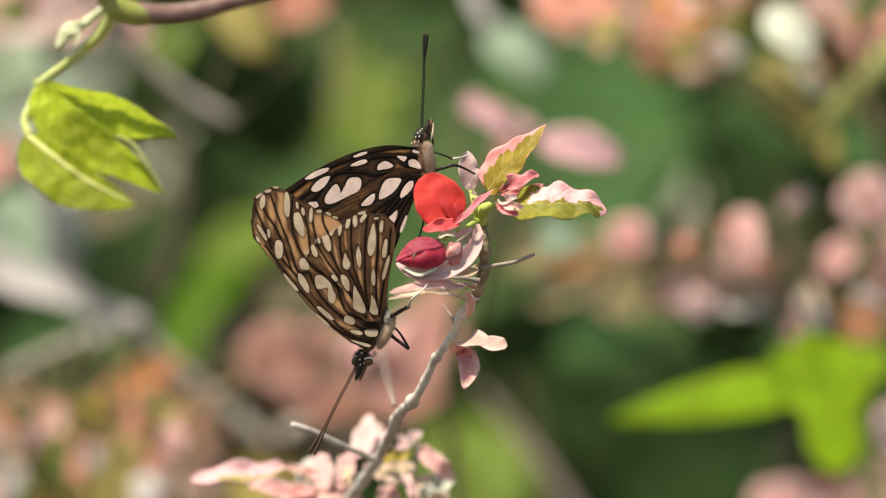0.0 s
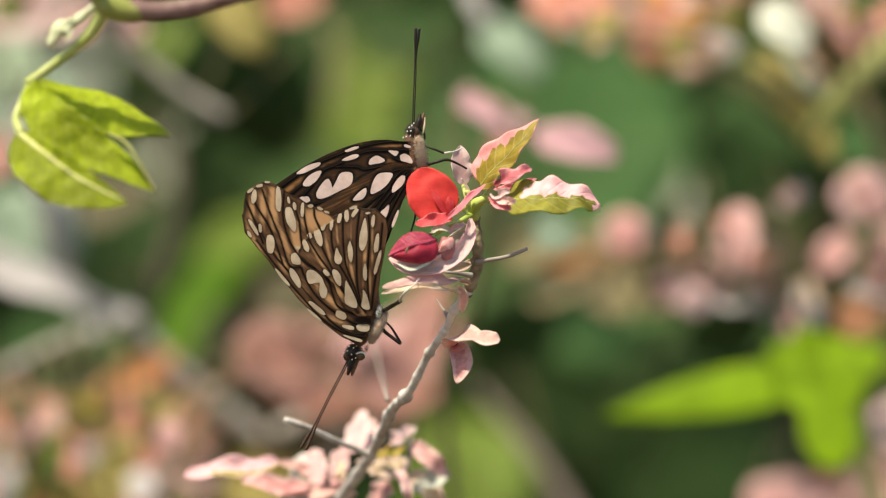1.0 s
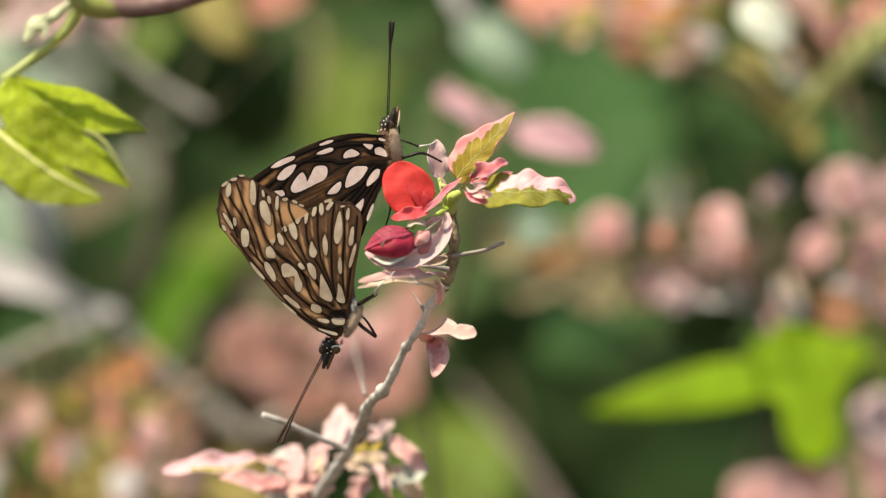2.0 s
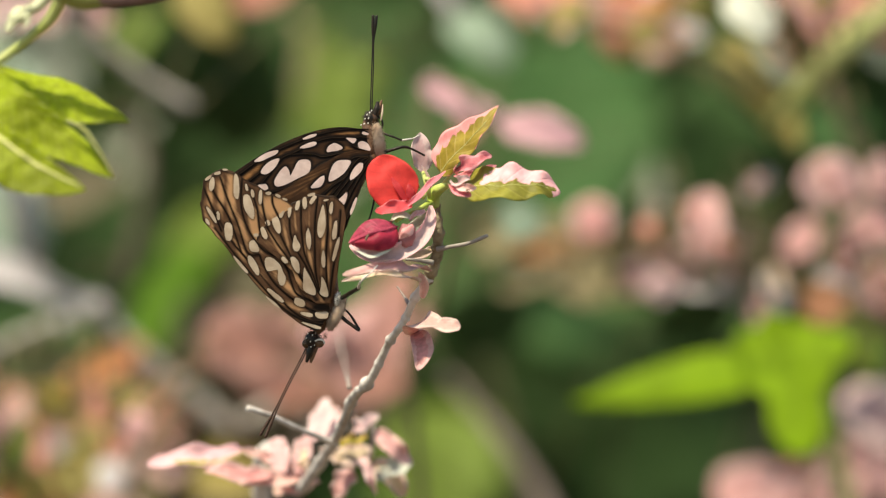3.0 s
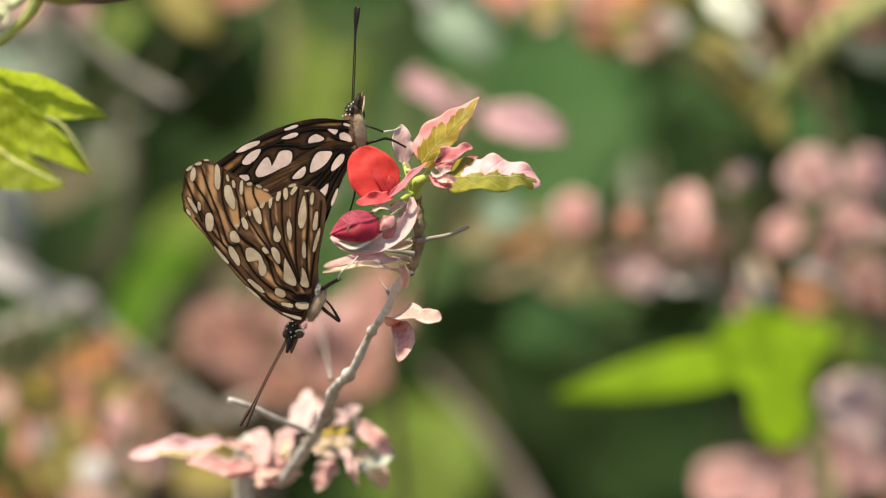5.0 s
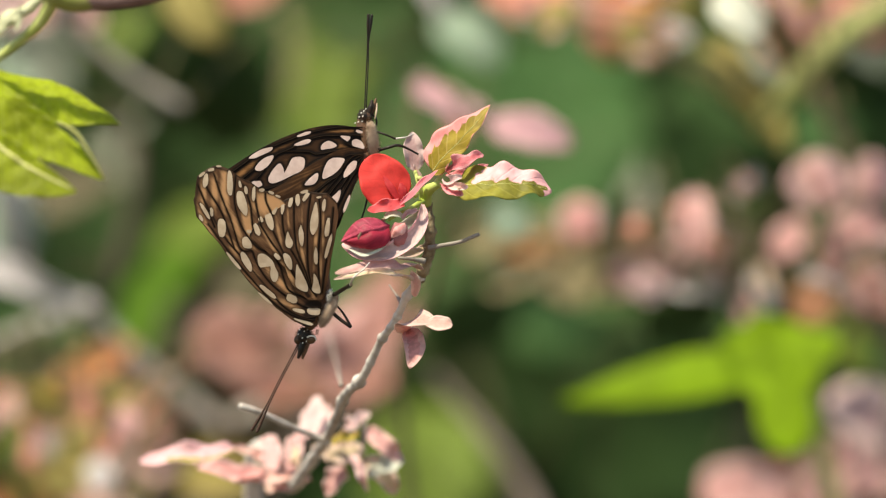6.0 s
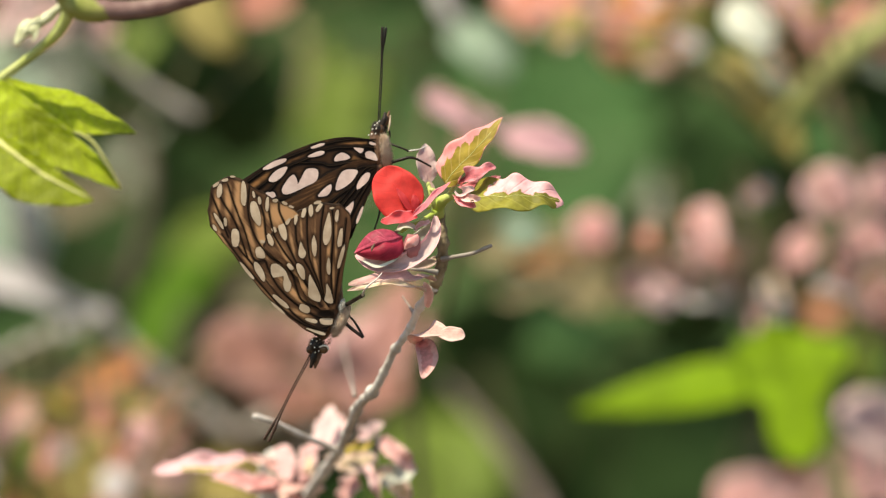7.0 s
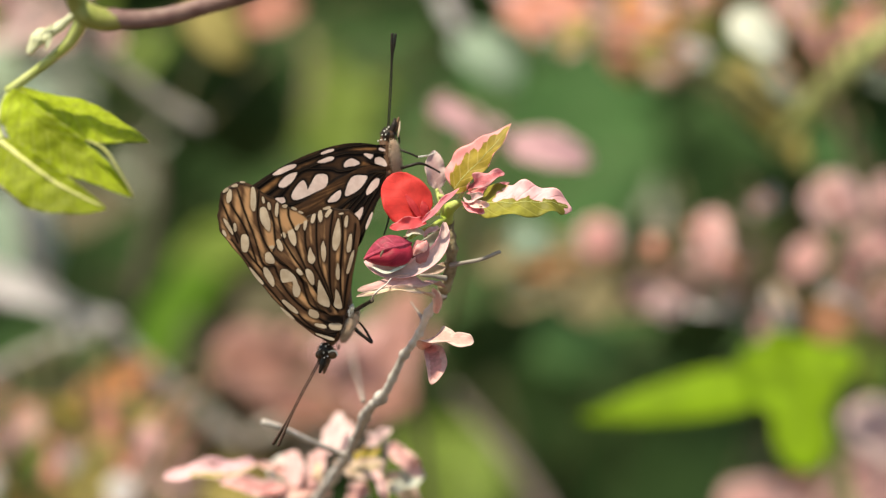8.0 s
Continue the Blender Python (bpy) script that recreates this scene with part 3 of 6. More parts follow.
# ---- the upper butterfly, head up ----
def upper_butterfly():
    b = thing("butterfly", W((-3.6, 0, 16.9)), "dark brown butterfly with pinkish white wing spots, head up, wings closed", "butterfly", "mating butterflies")
    fore_margin = [(-4.7, 19.3), (-7.7, 20.3), (-11.6, 20.4), (-16.1, 19.5), (-21.4, 17.5), (-26.6, 14.7), (-31, 11.8), (-33.7, 9.9), (-32.8, 6.8), (-27.2, 3.2), (-19.4, 2.3), (-11.6, 6.8), (-5.5, 15.2)]
    hind_margin = [(-4.8, 13.7), (-5.6, 10.4), (-6.9, 6.8), (-8.3, 3.2), (-9.8, -0.2), (-12.7, -1.6), (-18.3, 0.1), (-22.8, 4), (-23.9, 6.8), (-20.5, 8.8), (-13.8, 13.3), (-7.7, 16)]
    fore = Wing("forewing", (-4.7, 17.1), fore_margin, -1.5, (0.012, 0), 0.5, 0, True, (1.0, 0.85, 1.0), (0.5, 2.2, 0.10))
    hind = Wing("hindwing", (-4.5, 15.7), hind_margin, -1.75, (0.012, 0), 0.5, 0, True, (1.0, 0.85, 1.0), (0.5, 2.2, 0.10))
    Wing("forewing", (-4.6, 17.1), fore_margin, 1.5, (0.012, 0), -0.4, 0, False).build(b, "wing_dark")
    Wing("hindwing", (-4.2, 15.7), hind_margin, 1.8, (0.012, 0), -0.4, 0, False).build(b, "wing_dark")
    fore.vein((-4.7, 20), (-9.4, 20), (-15, 18.9), (-20.5, 16.9), (-25, 14.8), (-29.5, 11.7), (-31.7, 9.9))
    fore.vein((-4.5, 18), (-9.4, 18.3), (-13.8, 18), (-18.9, 15.7), (-23.3, 13.7), (-27.2, 10.7), (-29.5, 8.8))
    fore.vein((-4.5, 15.2), (-8.8, 15.5), (-13.6, 14.6), (-15.5, 15.1), (-20.1, 15.1), (-21.9, 14.2), (-25, 10.4), (-27.2, 7.7))
    fore.vein((-4.5, 15.5), (-8, 16.9), (-6.9, 18.4), (-4.7, 18.3))
    fore.vein((-4.5, 15.1), (-8.8, 14.6), (-12.9, 13.7), (-15.2, 12.4), (-16.1, 10.7), (-20.5, 8.7), (-23.9, 7.7))
    fore.vein((-12.9, 13.7), (-15, 11.8), (-17.2, 9.9), (-20.5, 7.7), (-22.8, 6.6))
    fore.vein((-4.5, 14.8), (-8.8, 14.4), (-12.1, 13.5), (-13.6, 10.8), (-16.1, 7.7), (-18.3, 5.5))
    hind.vein((-4.5, 14.7), (-8, 14.2), (-8.9, 11), (-11.6, 9), (-14.4, 6.6))
    hind.vein((-4.5, 14.5), (-6.2, 13.6), (-8.9, 9.7), (-10.5, 7.7), (-12.5, 4.6))
    hind.vein((-4.5, 14.2), (-5.5, 12.2), (-7.5, 8.8), (-8.7, 6.4), (-10.5, 2.9))
    hind.vein((-4.6, 13.7), (-5.7, 10.2), (-6.9, 7), (-8.5, 3.5), (-9.6, 1))
    hind.vein((-4.5, 14.6), (-6.9, 14), (-9.4, 10.4), (-11, 8.4), (-13.4, 5.6))
    hind.vein((-4.5, 14.4), (-5.8, 12.9), (-8.1, 9.3), (-9.6, 7), (-11.5, 3.8))
    for c, l, w, a, t, q in (((-25.6, 8.7), 2.2, 1.3, 8, 0.1, 0.75), ((-16.3, 18.6), 3, 0.6, 18, 0, 0.9), ((-16.7, 16.9), 3.6, 0.8, 17, -0.3, 1.0), ((-5.4, 19.2), 1.4, 0.6, -12, 0.2, 0.8), ((-32.7, 10.7), 1.6, 0.7, 35, 0, 0.8), ((-18.4, 9), 1.4, 0.4, 40, 0, 1.0)):
        fore.spot(c, l, w, a, t, q)
    fore.patch([(-23.3, 9.9), (-22.9, 8.9), (-21.4, 9.1), (-18.5, 10.5), (-16.5, 11.6), (-16.1, 13.4), (-16.8, 14.1), (-18.5, 13.9), (-19.2, 12.4), (-19.6, 11.1), (-20.1, 10.9), (-20.4, 12), (-21.1, 12.8), (-22.3, 11.7)], (-20.5, 10.2))
    fore.patch([(-12.9, 15.6), (-12.7, 16.6), (-11.6, 17.3), (-10.7, 17.1), (-9.8, 16.4), (-10.6, 15.9), (-11.8, 15.7)], (-11.4, 16.4))
    fore.patch([(-9.1, 18.3), (-8, 18.3), (-7.1, 18.1), (-7.6, 17.3), (-8.2, 17.5)], (-8, 17.9))
    fore.patch([(-6.8, 17.3), (-6, 17.7), (-5, 17.3), (-4.4, 16.4), (-4.5, 15.8), (-5.8, 16.1), (-6.6, 16.3)], (-5.6, 16.7))
    fore.patch([(-25.9, 11.5), (-25.7, 12.3), (-24.6, 13.5), (-23.3, 14.2), (-22.3, 14.3), (-22.7, 13.2), (-23.7, 12), (-24.9, 11.3)], (-24.1, 12.8))
    fore.patch([(-27.2, 13.8), (-26.2, 14.7), (-24.5, 15.6), (-22.6, 16), (-22.8, 15.3), (-24.4, 14.5), (-26, 13.8)], (-24.8, 14.8))
    hind.patch([(-12.5, 9.8), (-12.5, 11.1), (-11.8, 12.9), (-10.9, 13.8), (-9.5, 14), (-8.3, 13.8), (-8.5, 12.9), (-9.6, 11.4), (-11.1, 10.3)], (-10.5, 12.2))
    hind.patch([(-8.4, 10.1), (-8.3, 11.1), (-7.5, 12.5), (-6.5, 13.4), (-5.8, 13.2), (-6.1, 11.9), (-7.1, 10.8), (-7.9, 10.2)], (-7.2, 11.6))
    hind.patch([(-16.1, 8.6), (-15.4, 9.6), (-14.3, 10.6), (-13.5, 10.9), (-13.5, 9.8), (-14.2, 8.8), (-15.3, 8.5)], (-14.6, 9.5))
    hind.patch([(-10.7, 6.1), (-9.9, 6.9), (-9, 7.7), (-9.1, 6.4), (-9.6, 5.2), (-10.2, 4.4), (-10.4, 5.2)], (-9.9, 6))
    for c, l, w, a, t, q in (((-7.8, 4.8), 4, 0.6, 70, 0, 1.0),):
        hind.spot(c, l, w, a, t, q)
    for c, l, w, a, k in (((-10.5, 19.4), 10.6, 0.8, 0, 0.8), ((-15, 11.7), 6.2, 1.2, 28, 1.0), ((-8.9, 16.1), 3.8, 1, -10, 0.7), ((-27.2, 11.5), 4.5, 2.2, 40, 0.5), ((-21.7, 15.7), 6.7, 0.9, 24, 0.35), ((-18.3, 9.9), 6.7, 1.1, 28, 0.3), ((-28.9, 9.9), 2.9, 1.8, 50, 0.5)):
        fore.streak(c, l, w, a, k)
    for c, l, w, a, k in (((-12.5, 7.7), 4.5, 1.6, 62, 0.4), ((-10.5, 8.8), 4.5, 0.9, 62, 0.45), ((-8.7, 7.7), 5.6, 0.9, 66, 0.35), ((-16.1, 6.2), 3.3, 1.1, 60, 0.3)):
        hind.streak(c, l, w, a, k)
    fore.eyes += [((-5.6, 16.7), 1.75), ((-4.7, 14.4), 1.4)]
    fore.build(b, "wing_dark", "spot_pink")
    hind.build(b, "wing_dark", "spot_pink")
    part("thorax", egg((-4.5, 0, 18), (1.4, 1.7, 4.2), -9, 18, 0.1), "brown_chitin", b, "dark brown hairy thorax")
    part("thorax", egg((-2.8, -1, 17.5), (0.65, 1.0, 3.0), -9, 18, 0.15), "buff_hair", b, "buff underside of the thorax")
    part("hair", fuzz((-2.8, -1, 17.5), (0.85, 1.1, 3.4), 3200, 0.9, -9, 3, (0.4, 0, -0.6)), "buff_hair", b, "buff hair under the thorax")
    part("hair", fuzz((-4.1, 0, 20.6), (1.4, 1.5, 1.4), 350, 0.8, -9, 6, (-0.3, 0, 0.1)), "brown_chitin", b, "dark collar of hair")
    part("abdomen", tube([(-3.8, 0, 15.2), (-6.9, 0, 10.2), (-9.6, 0, 4.6), (-11.6, 0, 0.6)], (1.3, 1.4, 1.2, 0.8), 12, 20, 0.05), "brown_chitin", b)
    part("head", egg((-4.2, 0, 22.1), (1.45, 1.4, 1.5), 0, 16, 0.12), "chitin", b)
    part("hair", fuzz((-4.2, 0, 22.1), (1.45, 1.4, 1.5), 420, 0.6, 0, 11, (-0.1, 0, 0.4)), "chitin", b, "black hair on the head")
    part("eye", egg((-3.8, -0.8, 22.1), (0.8, 0.55, 0.95), 10), "eye", b, "dark brown glossy eye")
    part("eye", egg((-3.8, 0.8, 22.1), (0.8, 0.55, 0.95), 10), "eye", b, "dark brown glossy eye")
    for p in ((-5, -1.1, 22.9), (-4.5, -1.2, 23.3), (-4.7, -1.4, 22.2), (-5.4, -1, 22.1), (-5.6, -1, 21.1), (-4.8, -1.2, 21.2), (-4.1, -0.9, 23.7), (-6.2, -0.6, 20.9)):
        part("head_spot", egg(p, (0.13, 0.1, 0.2), 30, 8), "white_hair", b)
    part("palp", tube([(-3.8, -0.6, 22.4), (-3.1, -0.5, 24), (-2.9, -0.4, 25.5)], (0.55, 0.6, 0.25), 8, 14, 0.2), "chitin", b)
    part("palp", tube([(-3.3, 0.5, 22.4), (-2.6, 0.4, 24), (-2.1, 0.3, 25.8)], (0.55, 0.6, 0.2), 8, 14, 0.2), "brown_chitin", b)
    part("palp", tube([(-2.3, -0.5, 21.7), (-2, -0.5, 23.3), (-1.9, -0.4, 24.9)], (0.12, 0.2, 0.1), 6, 12, 0.2), "buff_hair", b, "pale edge of the palp")
    part("proboscis", tube([(-3, 0, 22.7), (-2.1, 0, 21.8), (-2, 0, 20.6), (-2.7, 0, 20.3), (-3, 0, 21.1)], (0.22, 0.18, 0.14), 8, 24), "chitin", b)
    antenna(b, [(-4.3, -0.5, 23.3), (-4.3, -0.5, 25.2), (-4, -0.6, 32.5), (-3.8, -0.7, 37.5), (-3.7, -0.8, 42.5)])
    antenna(b, [(-4, 0.5, 23.3), (-4, 0.5, 25.2), (-3.7, 0.6, 32.5), (-3.6, 0.7, 37.5), (-3, 0.8, 42.5)])
    foot = leg(b, [(-2.5, -0.6, 19.5), (-1, -1.2, 18.9), (0.4, -1.4, 18.4), (1.8, -1, 17.8)], 0.22, 1.0)
    part("tarsus", tube([(1.8, -1, 17.8), (2.9, -0.4, 18), (4, 0.4, 18.2), (5.4, 1.5, 18.9)], (0.2, 0.17, 0.15, 0.12), 7, 20, 0.15), "bark", foot, "pale grey foot")
    leg(b, [(-2.9, -0.8, 15.1), (0.1, -2, 16), (2.3, -2, 16.5), (4.2, -1, 15.9), (6.3, 0.5, 14.8)], 0.38)
    leg(b, [(-3, 0.8, 14.6), (-3.2, 1.2, 10.2), (-3.7, 1.2, 6.3), (-4.2, 0.8, 4), (-4.8, 0, 2.1)], 0.32)
    return b


# ---- the lower butterfly, head down ----
def lower_butterfly():
    b = thing("butterfly", W((-12.1, 0, -15.5)), "faded tan brown butterfly with beige wing spots, head down, wings closed", "butterfly", "mating butterflies")
    fore_margin = [(-14.4, -19.1), (-17.6, -18.7), (-20.5, -16.7), (-25, -12.8), (-29.5, -7.7), (-33, -3.1), (-35.7, 0.1), (-37.6, 2.7), (-37.9, 5.7), (-37.3, 9.9), (-34.5, 12.1), (-31.7, 11.9), (-28.3, 10), (-24.8, 8), (-20.1, 5.4), (-16.1, -1), (-12.9, -11)]
    hind_margin = [(-14.4, -14.2), (-17, -12.8), (-18.9, -10.6), (-20.1, -7.5), (-22.1, -4.6), (-25.8, -2.6), (-26.9, -1.2), (-25.4, 1), (-22.8, 3.7), (-19.9, 5.5), (-16.1, 7.1), (-12.5, 7.1), (-10.3, 6.1), (-9.2, 3.5), (-9.7, -0.4), (-10.7, -5.5), (-11.5, -10.5)]
    fore = Wing("forewing", (-12.5, -15.7), fore_margin, -3.0, (0, 0), 0.9, 0.014, True, (0.42, 0.5, 0.65), (0.3, 1.5, 0.28))
    hind = Wing("hindwing", (-12.3, -14.2), hind_margin, -3.3, (0, 0), 0.9, 0.014, True, (0.42, 0.9, 0.65), (0.3, 1.8, 0.12))
    Wing("forewing", (-12.6, -15.5), fore_margin, 3.0, (0, 0), -0.6, 0, False).build(b, "wing_tan")
    Wing("hindwing", (-12.3, -14.2), hind_margin, 3.4, (0, 0), -0.6, 0, False).build(b, "wing_tan")
    fore.vein((-13.8, -18.4), (-17.7, -17.5), (-21.7, -15.1), (-25.6, -11), (-30.6, -5.1), (-35, 0.7))
    fore.vein((-13.4, -17.5), (-16.1, -17.7), (-20.1, -15.5), (-24.4, -10.6), (-28.9, -5.2), (-31.7, -1.9), (-34.5, 2.9), (-36.7, 7.4))
    fore.vein((-13.2, -15.7), (-16.1, -15.5), (-20.5, -12.8), (-23.9, -9.4), (-25.8, -5.9), (-26.4, -4.5), (-28.6, -4.2), (-30.4, 1.2), (-32.4, 6.2), (-33.9, 10.7))
    fore.vein((-15.5, -14), (-18.9, -12.4), (-20.1, -9.9), (-20.8, -7.5), (-22.1, -5.5), (-25.4, -3.7), (-28.3, 0.1), (-29.8, 5.1), (-29.6, 10.2))
    fore.vein((-20.8, -7.5), (-22.5, -4.8), (-24.8, -2.8), (-26.1, 0.1), (-26.7, 4.6), (-28.1, 8.5))
    fore.vein((-24.4, 0.1), (-25.4, 4), (-25.9, 7.7))
    fore.vein((-22.2, 2.3), (-23.5, 5.1), (-23.7, 6.8))
    fore.vein((-29.7, -4.4), (-32.3, 2.9), (-35, 7.4), (-35.9, 10.2))
    fore.vein((-33.7, 0.1), (-35.9, 5.7), (-37.1, 8.5))
    hind.vein((-20.4, 4.9), (-20.2, 0.1), (-19.2, -3.2), (-17, -7.1), (-15, -11.6), (-13.6, -13.5))
    hind.vein((-18.1, 5.7), (-18, 0.1), (-17.4, -4.4), (-16.1, -7.7), (-14.7, -11.6), (-13.5, -13.3))
    hind.vein((-14.8, 6.6), (-15.3, 2.3), (-15.4, -3.2), (-15.2, -8.3), (-14.3, -12.4))
    hind.vein((-13.1, 5.9), (-12.8, 1.2), (-13.2, -4.4), (-13.1, -9.9), (-12.8, -13.1))
    hind.vein((-10.3, 4), (-10.9, -2.1), (-11.9, -7.7), (-12.5, -12.8))
    hind.vein((-23.7, 3.2), (-21.9, -1.2), (-19.8, -5.5), (-17.7, -9.4), (-15, -13.5))
    hind.vein((-24.8, 0.8), (-22.5, -2.8), (-19.6, -6.8), (-17.3, -10.6), (-15.2, -13.6))
    for c, l, w, a, t, q in (((-30.7, 8.8), 4.9, 1.1, 92, 0.2, 0.8), ((-32.3, 0), 3.6, 1.6, 92, 0, 0.7), ((-34.3, 3.1), 1.8, 0.7, 95, 0, 0.9), ((-35.6, 3.3), 3.8, 0.7, -60, 0, 0.9), ((-36.4, 1.9), 1.4, 0.6, -60, 0, 0.9), ((-29.9, -6.6), 4.7, 0.7, -50, 0, 0.9), ((-23.1, -12.7), 4, 0.9, -40, 0, 0.9), ((-23.7, -14), 3.8, 0.5, -42, 0, 1.0)):
        fore.spot(c, l, w, a, t, q)
    for c, l, w, a, t, q in (((-18.5, -14), 2.2, 1.5, -25, 0, 0.85), ((-17, -16.4), 2.5, 0.8, -14, -0.2, 0.9), ((-14.1, -16.5), 2.7, 1.5, -8, 0, 0.8), ((-16.1, -18.6), 4, 0.6, -18, -0.4, 0.9), ((-36.2, 10.5), 1.5, 0.6, 35, 0, 0.9), ((-34.4, 11.4), 1.3, 0.6, 15, 0, 0.9), ((-32.9, 12.1), 1, 0.4, 0, 0, 0.9), ((-35.5, 9.4), 2.8, 1, 84, 0.2, 0.9), ((-27.5, 7.4), 1.6, 0.7, 100, 0, 0.9), ((-28.7, 8.6), 1.4, 0.5, 100, 0, 0.9)):
        fore.spot(c, l, w, a, t, q)
    for c, l, w, a, t, q in (((-26, 6.7), 2.9, 0.7, 88, 0, 0.9), ((-24.4, 7.4), 1.1, 0.7, 0, 0, 0.9), ((-22.5, 6.9), 1.2, 0.6, -25, 0, 0.9), ((-21.2, 6.2), 1.1, 0.4, -20, 0, 0.9)):
        fore.spot(c, l, w, a, t, q)
    fore.patch([(-25.1, -5.4), (-23.9, -5.2), (-22.3, -6.5), (-21.7, -7.9), (-21.1, -9.2), (-21.5, -10.6), (-22.3, -10.5), (-22.7, -9.2), (-22.6, -7.9), (-23.1, -6.9), (-24, -7.2), (-24.6, -7.9), (-25.1, -7)], (-22.1, -7.5))
    for c, l, w, a, t, q in (((-21.8, 3.5), 1.8, 0.9, 70, 0, 0.85), ((-20.3, 3.9), 2.5, 0.7, 86, 0, 0.9), ((-18.7, 5), 2, 0.8, 76, 0, 0.85), ((-17.3, 5.5), 2.3, 0.9, 88, 0, 0.8), ((-15.7, 6.1), 2.1, 0.8, 55, 0, 0.85), ((-16, 7.1), 1.5, 0.6, 12, 0, 0.9), ((-24.7, 1.8), 1.6, 0.9, -60, 0, 0.85), ((-25.4, -0.3), 2.8, 1.1, -62, 0, 0.85), ((-26.9, -0.8), 1, 0.7, 0, 0, 0.9), ((-12.1, 4.5), 2.5, 0.7, 84, 0, 0.9)):
        hind.spot(c, l, w, a, t, q)
    for c, l, w, a, t, q in (((-11.4, 0.1), 4, 0.9, 82, 0.3, 1.0), ((-11.2, -3.7), 5.3, 0.7, 75, 0.1, 1.0), ((-16.6, -1.6), 4.2, 1, 92, 0.1, 1.15), ((-13.7, -5.5), 3.6, 0.8, 90, 0.1, 1.15), ((-21.3, -5.7), 1.6, 0.8, -45, 0, 0.9), ((-13.1, 6), 1, 0.4, 10, 0, 0.9)):
        hind.spot(c, l, w, a, t, q)
    fore.patch([(-29.3, 6.9), (-28.3, 7.1), (-27.6, 5.6), (-27.2, 3.8), (-27.4, 2.4), (-28.2, 2.9), (-29.2, 4.6)], (-28.2, 4.8))
    fore.patch([(-28.2, -2.2), (-27.3, -1.8), (-26.6, -2.7), (-26.3, -3.7), (-26.7, -4.1), (-28, -3.8)], (-27.2, -3.1))
    fore.patch([(-28.5, -4.9), (-27.8, -5), (-26.8, -6.4), (-26.3, -7.9), (-26.6, -8.7), (-27.6, -7.6), (-28.4, -6.2)], (-27.4, -6.7))
    hind.patch([(-17.5, -7.3), (-16.9, -8.1), (-16, -9.8), (-15.3, -11.5), (-15.4, -12.6), (-16.5, -12.4), (-17.6, -11.6), (-17.7, -10)], (-16.6, -10.4))
    hind.patch([(-14.1, -9.1), (-13.5, -9.8), (-13, -11.2), (-12.8, -12.8), (-13.7, -12.9), (-14.5, -12.2), (-14.2, -10.9)], (-13.7, -11.3))
    hind.patch([(-13.7, 5.1), (-13.3, 3.3), (-13.2, 1), (-13.6, -0.6), (-14.3, -1.4), (-14.8, -0.5), (-14.8, 1.2), (-14.4, 3.1)], (-14, 1.4))
    hind.patch([(-23.7, 2.9), (-23.1, 3.2), (-22.4, 2.3), (-22, 0.5), (-22.3, -0.5), (-23.1, 0.2), (-23.7, 1.7)], (-22.9, 1.5))
    hind.patch([(-20.1, -5.2), (-19.3, -5.2), (-18.5, -6.3), (-18.4, -8.1), (-19, -8.1), (-19.9, -6.6)], (-19.2, -6.6))
    hind.patch([(-19.3, -0.8), (-18.8, -1.7), (-18.2, -3), (-18.7, -4), (-19.5, -3.7), (-19.7, -2.6)], (-19, -2.6))
    for c, l, w, a, k in (((-23.5, 4.8), 5.8, 3.8, 0, 0.95), ((-31.7, 7), 1.8, 7.8, 0, 0.9), ((-33.7, 7), 1.3, 7.1, 0, 0.75), ((-27.2, 1.2), 1.8, 6, 10, 1.0), ((-29.5, 0.1), 1.3, 7.1, 20, 0.7), ((-29.9, -3.8), 1.3, 4.5, 30, 0.7), ((-35, 0.1), 6.7, 1, -58, 0.6), ((-19.4, -15), 5.6, 1.1, -25, 0.6)):
        fore.streak(c, l, w, a, k)
    for c, l, w, a, k in (((-25, -11.6), 6.7, 0.8, -42, 0.6), ((-20.5, -11), 6.7, 1.1, -45, 0.8), ((-35.9, 7), 1.1, 5.6, 0, 0.6), ((-25.9, -8.8), 5.6, 0.7, -50, 0.5), ((-16.1, -13.3), 3.3, 0.9, -30, 0.6), ((-26.7, -3.5), 3.3, 0.9, -50, 0.5)):
        fore.streak(c, l, w, a, k)
    for c, l, w, a, k in (((-19, -9), 5.6, 1, -58, 1.0), ((-22.4, -3.2), 6.7, 0.9, -58, 0.7), ((-13.7, -2.7), 0.7, 12.3, -4, 0.8), ((-12.3, 1.2), 0.6, 10, 0, 0.6), ((-16.1, -6.6), 0.6, 6.7, 10, 0.6), ((-12.8, -7.9), 0.7, 4.9, 0, 0.7), ((-17.3, -3.8), 0.4, 6.2, 0, 0.4), ((-14.4, -11.9), 1, 4.5, 15, 0.7), ((-21, -1), 0.6, 6.7, 12, 0.45), ((-19.2, 2.3), 0.4, 5.6, 4, 0.4), ((-16.4, 1.8), 0.4, 4.5, 0, 0.35)):
        hind.streak(c, l, w, a, k)
    fore.eyes += [((-14.1, -16.5), 1.8), ((-15.5, -20.2), 1.4)]
    fore.build(b, "wing_tan", "spot_beige")
    hind.build(b, "wing_tan", "spot_beige")
    part("thorax", egg((-13.6, 0, -16.9), (1.5, 1.8, 4.0), 28, 18, 0.1), "brown_chitin", b, "dark brown hairy thorax")
    part("thorax", egg((-11.3, -1.5, -16.4), (0.55, 0.9, 2.8), 27, 18, 0.15), "buff_hair", b, "buff underside of the thorax")
    part("hair", fuzz((-11.3, -1.5, -16.4), (0.75, 1.0, 3.2), 3200, 0.9, 26, 4, (0.5, 0, 0.4)), "buff_hair", b, "buff hair under the thorax")
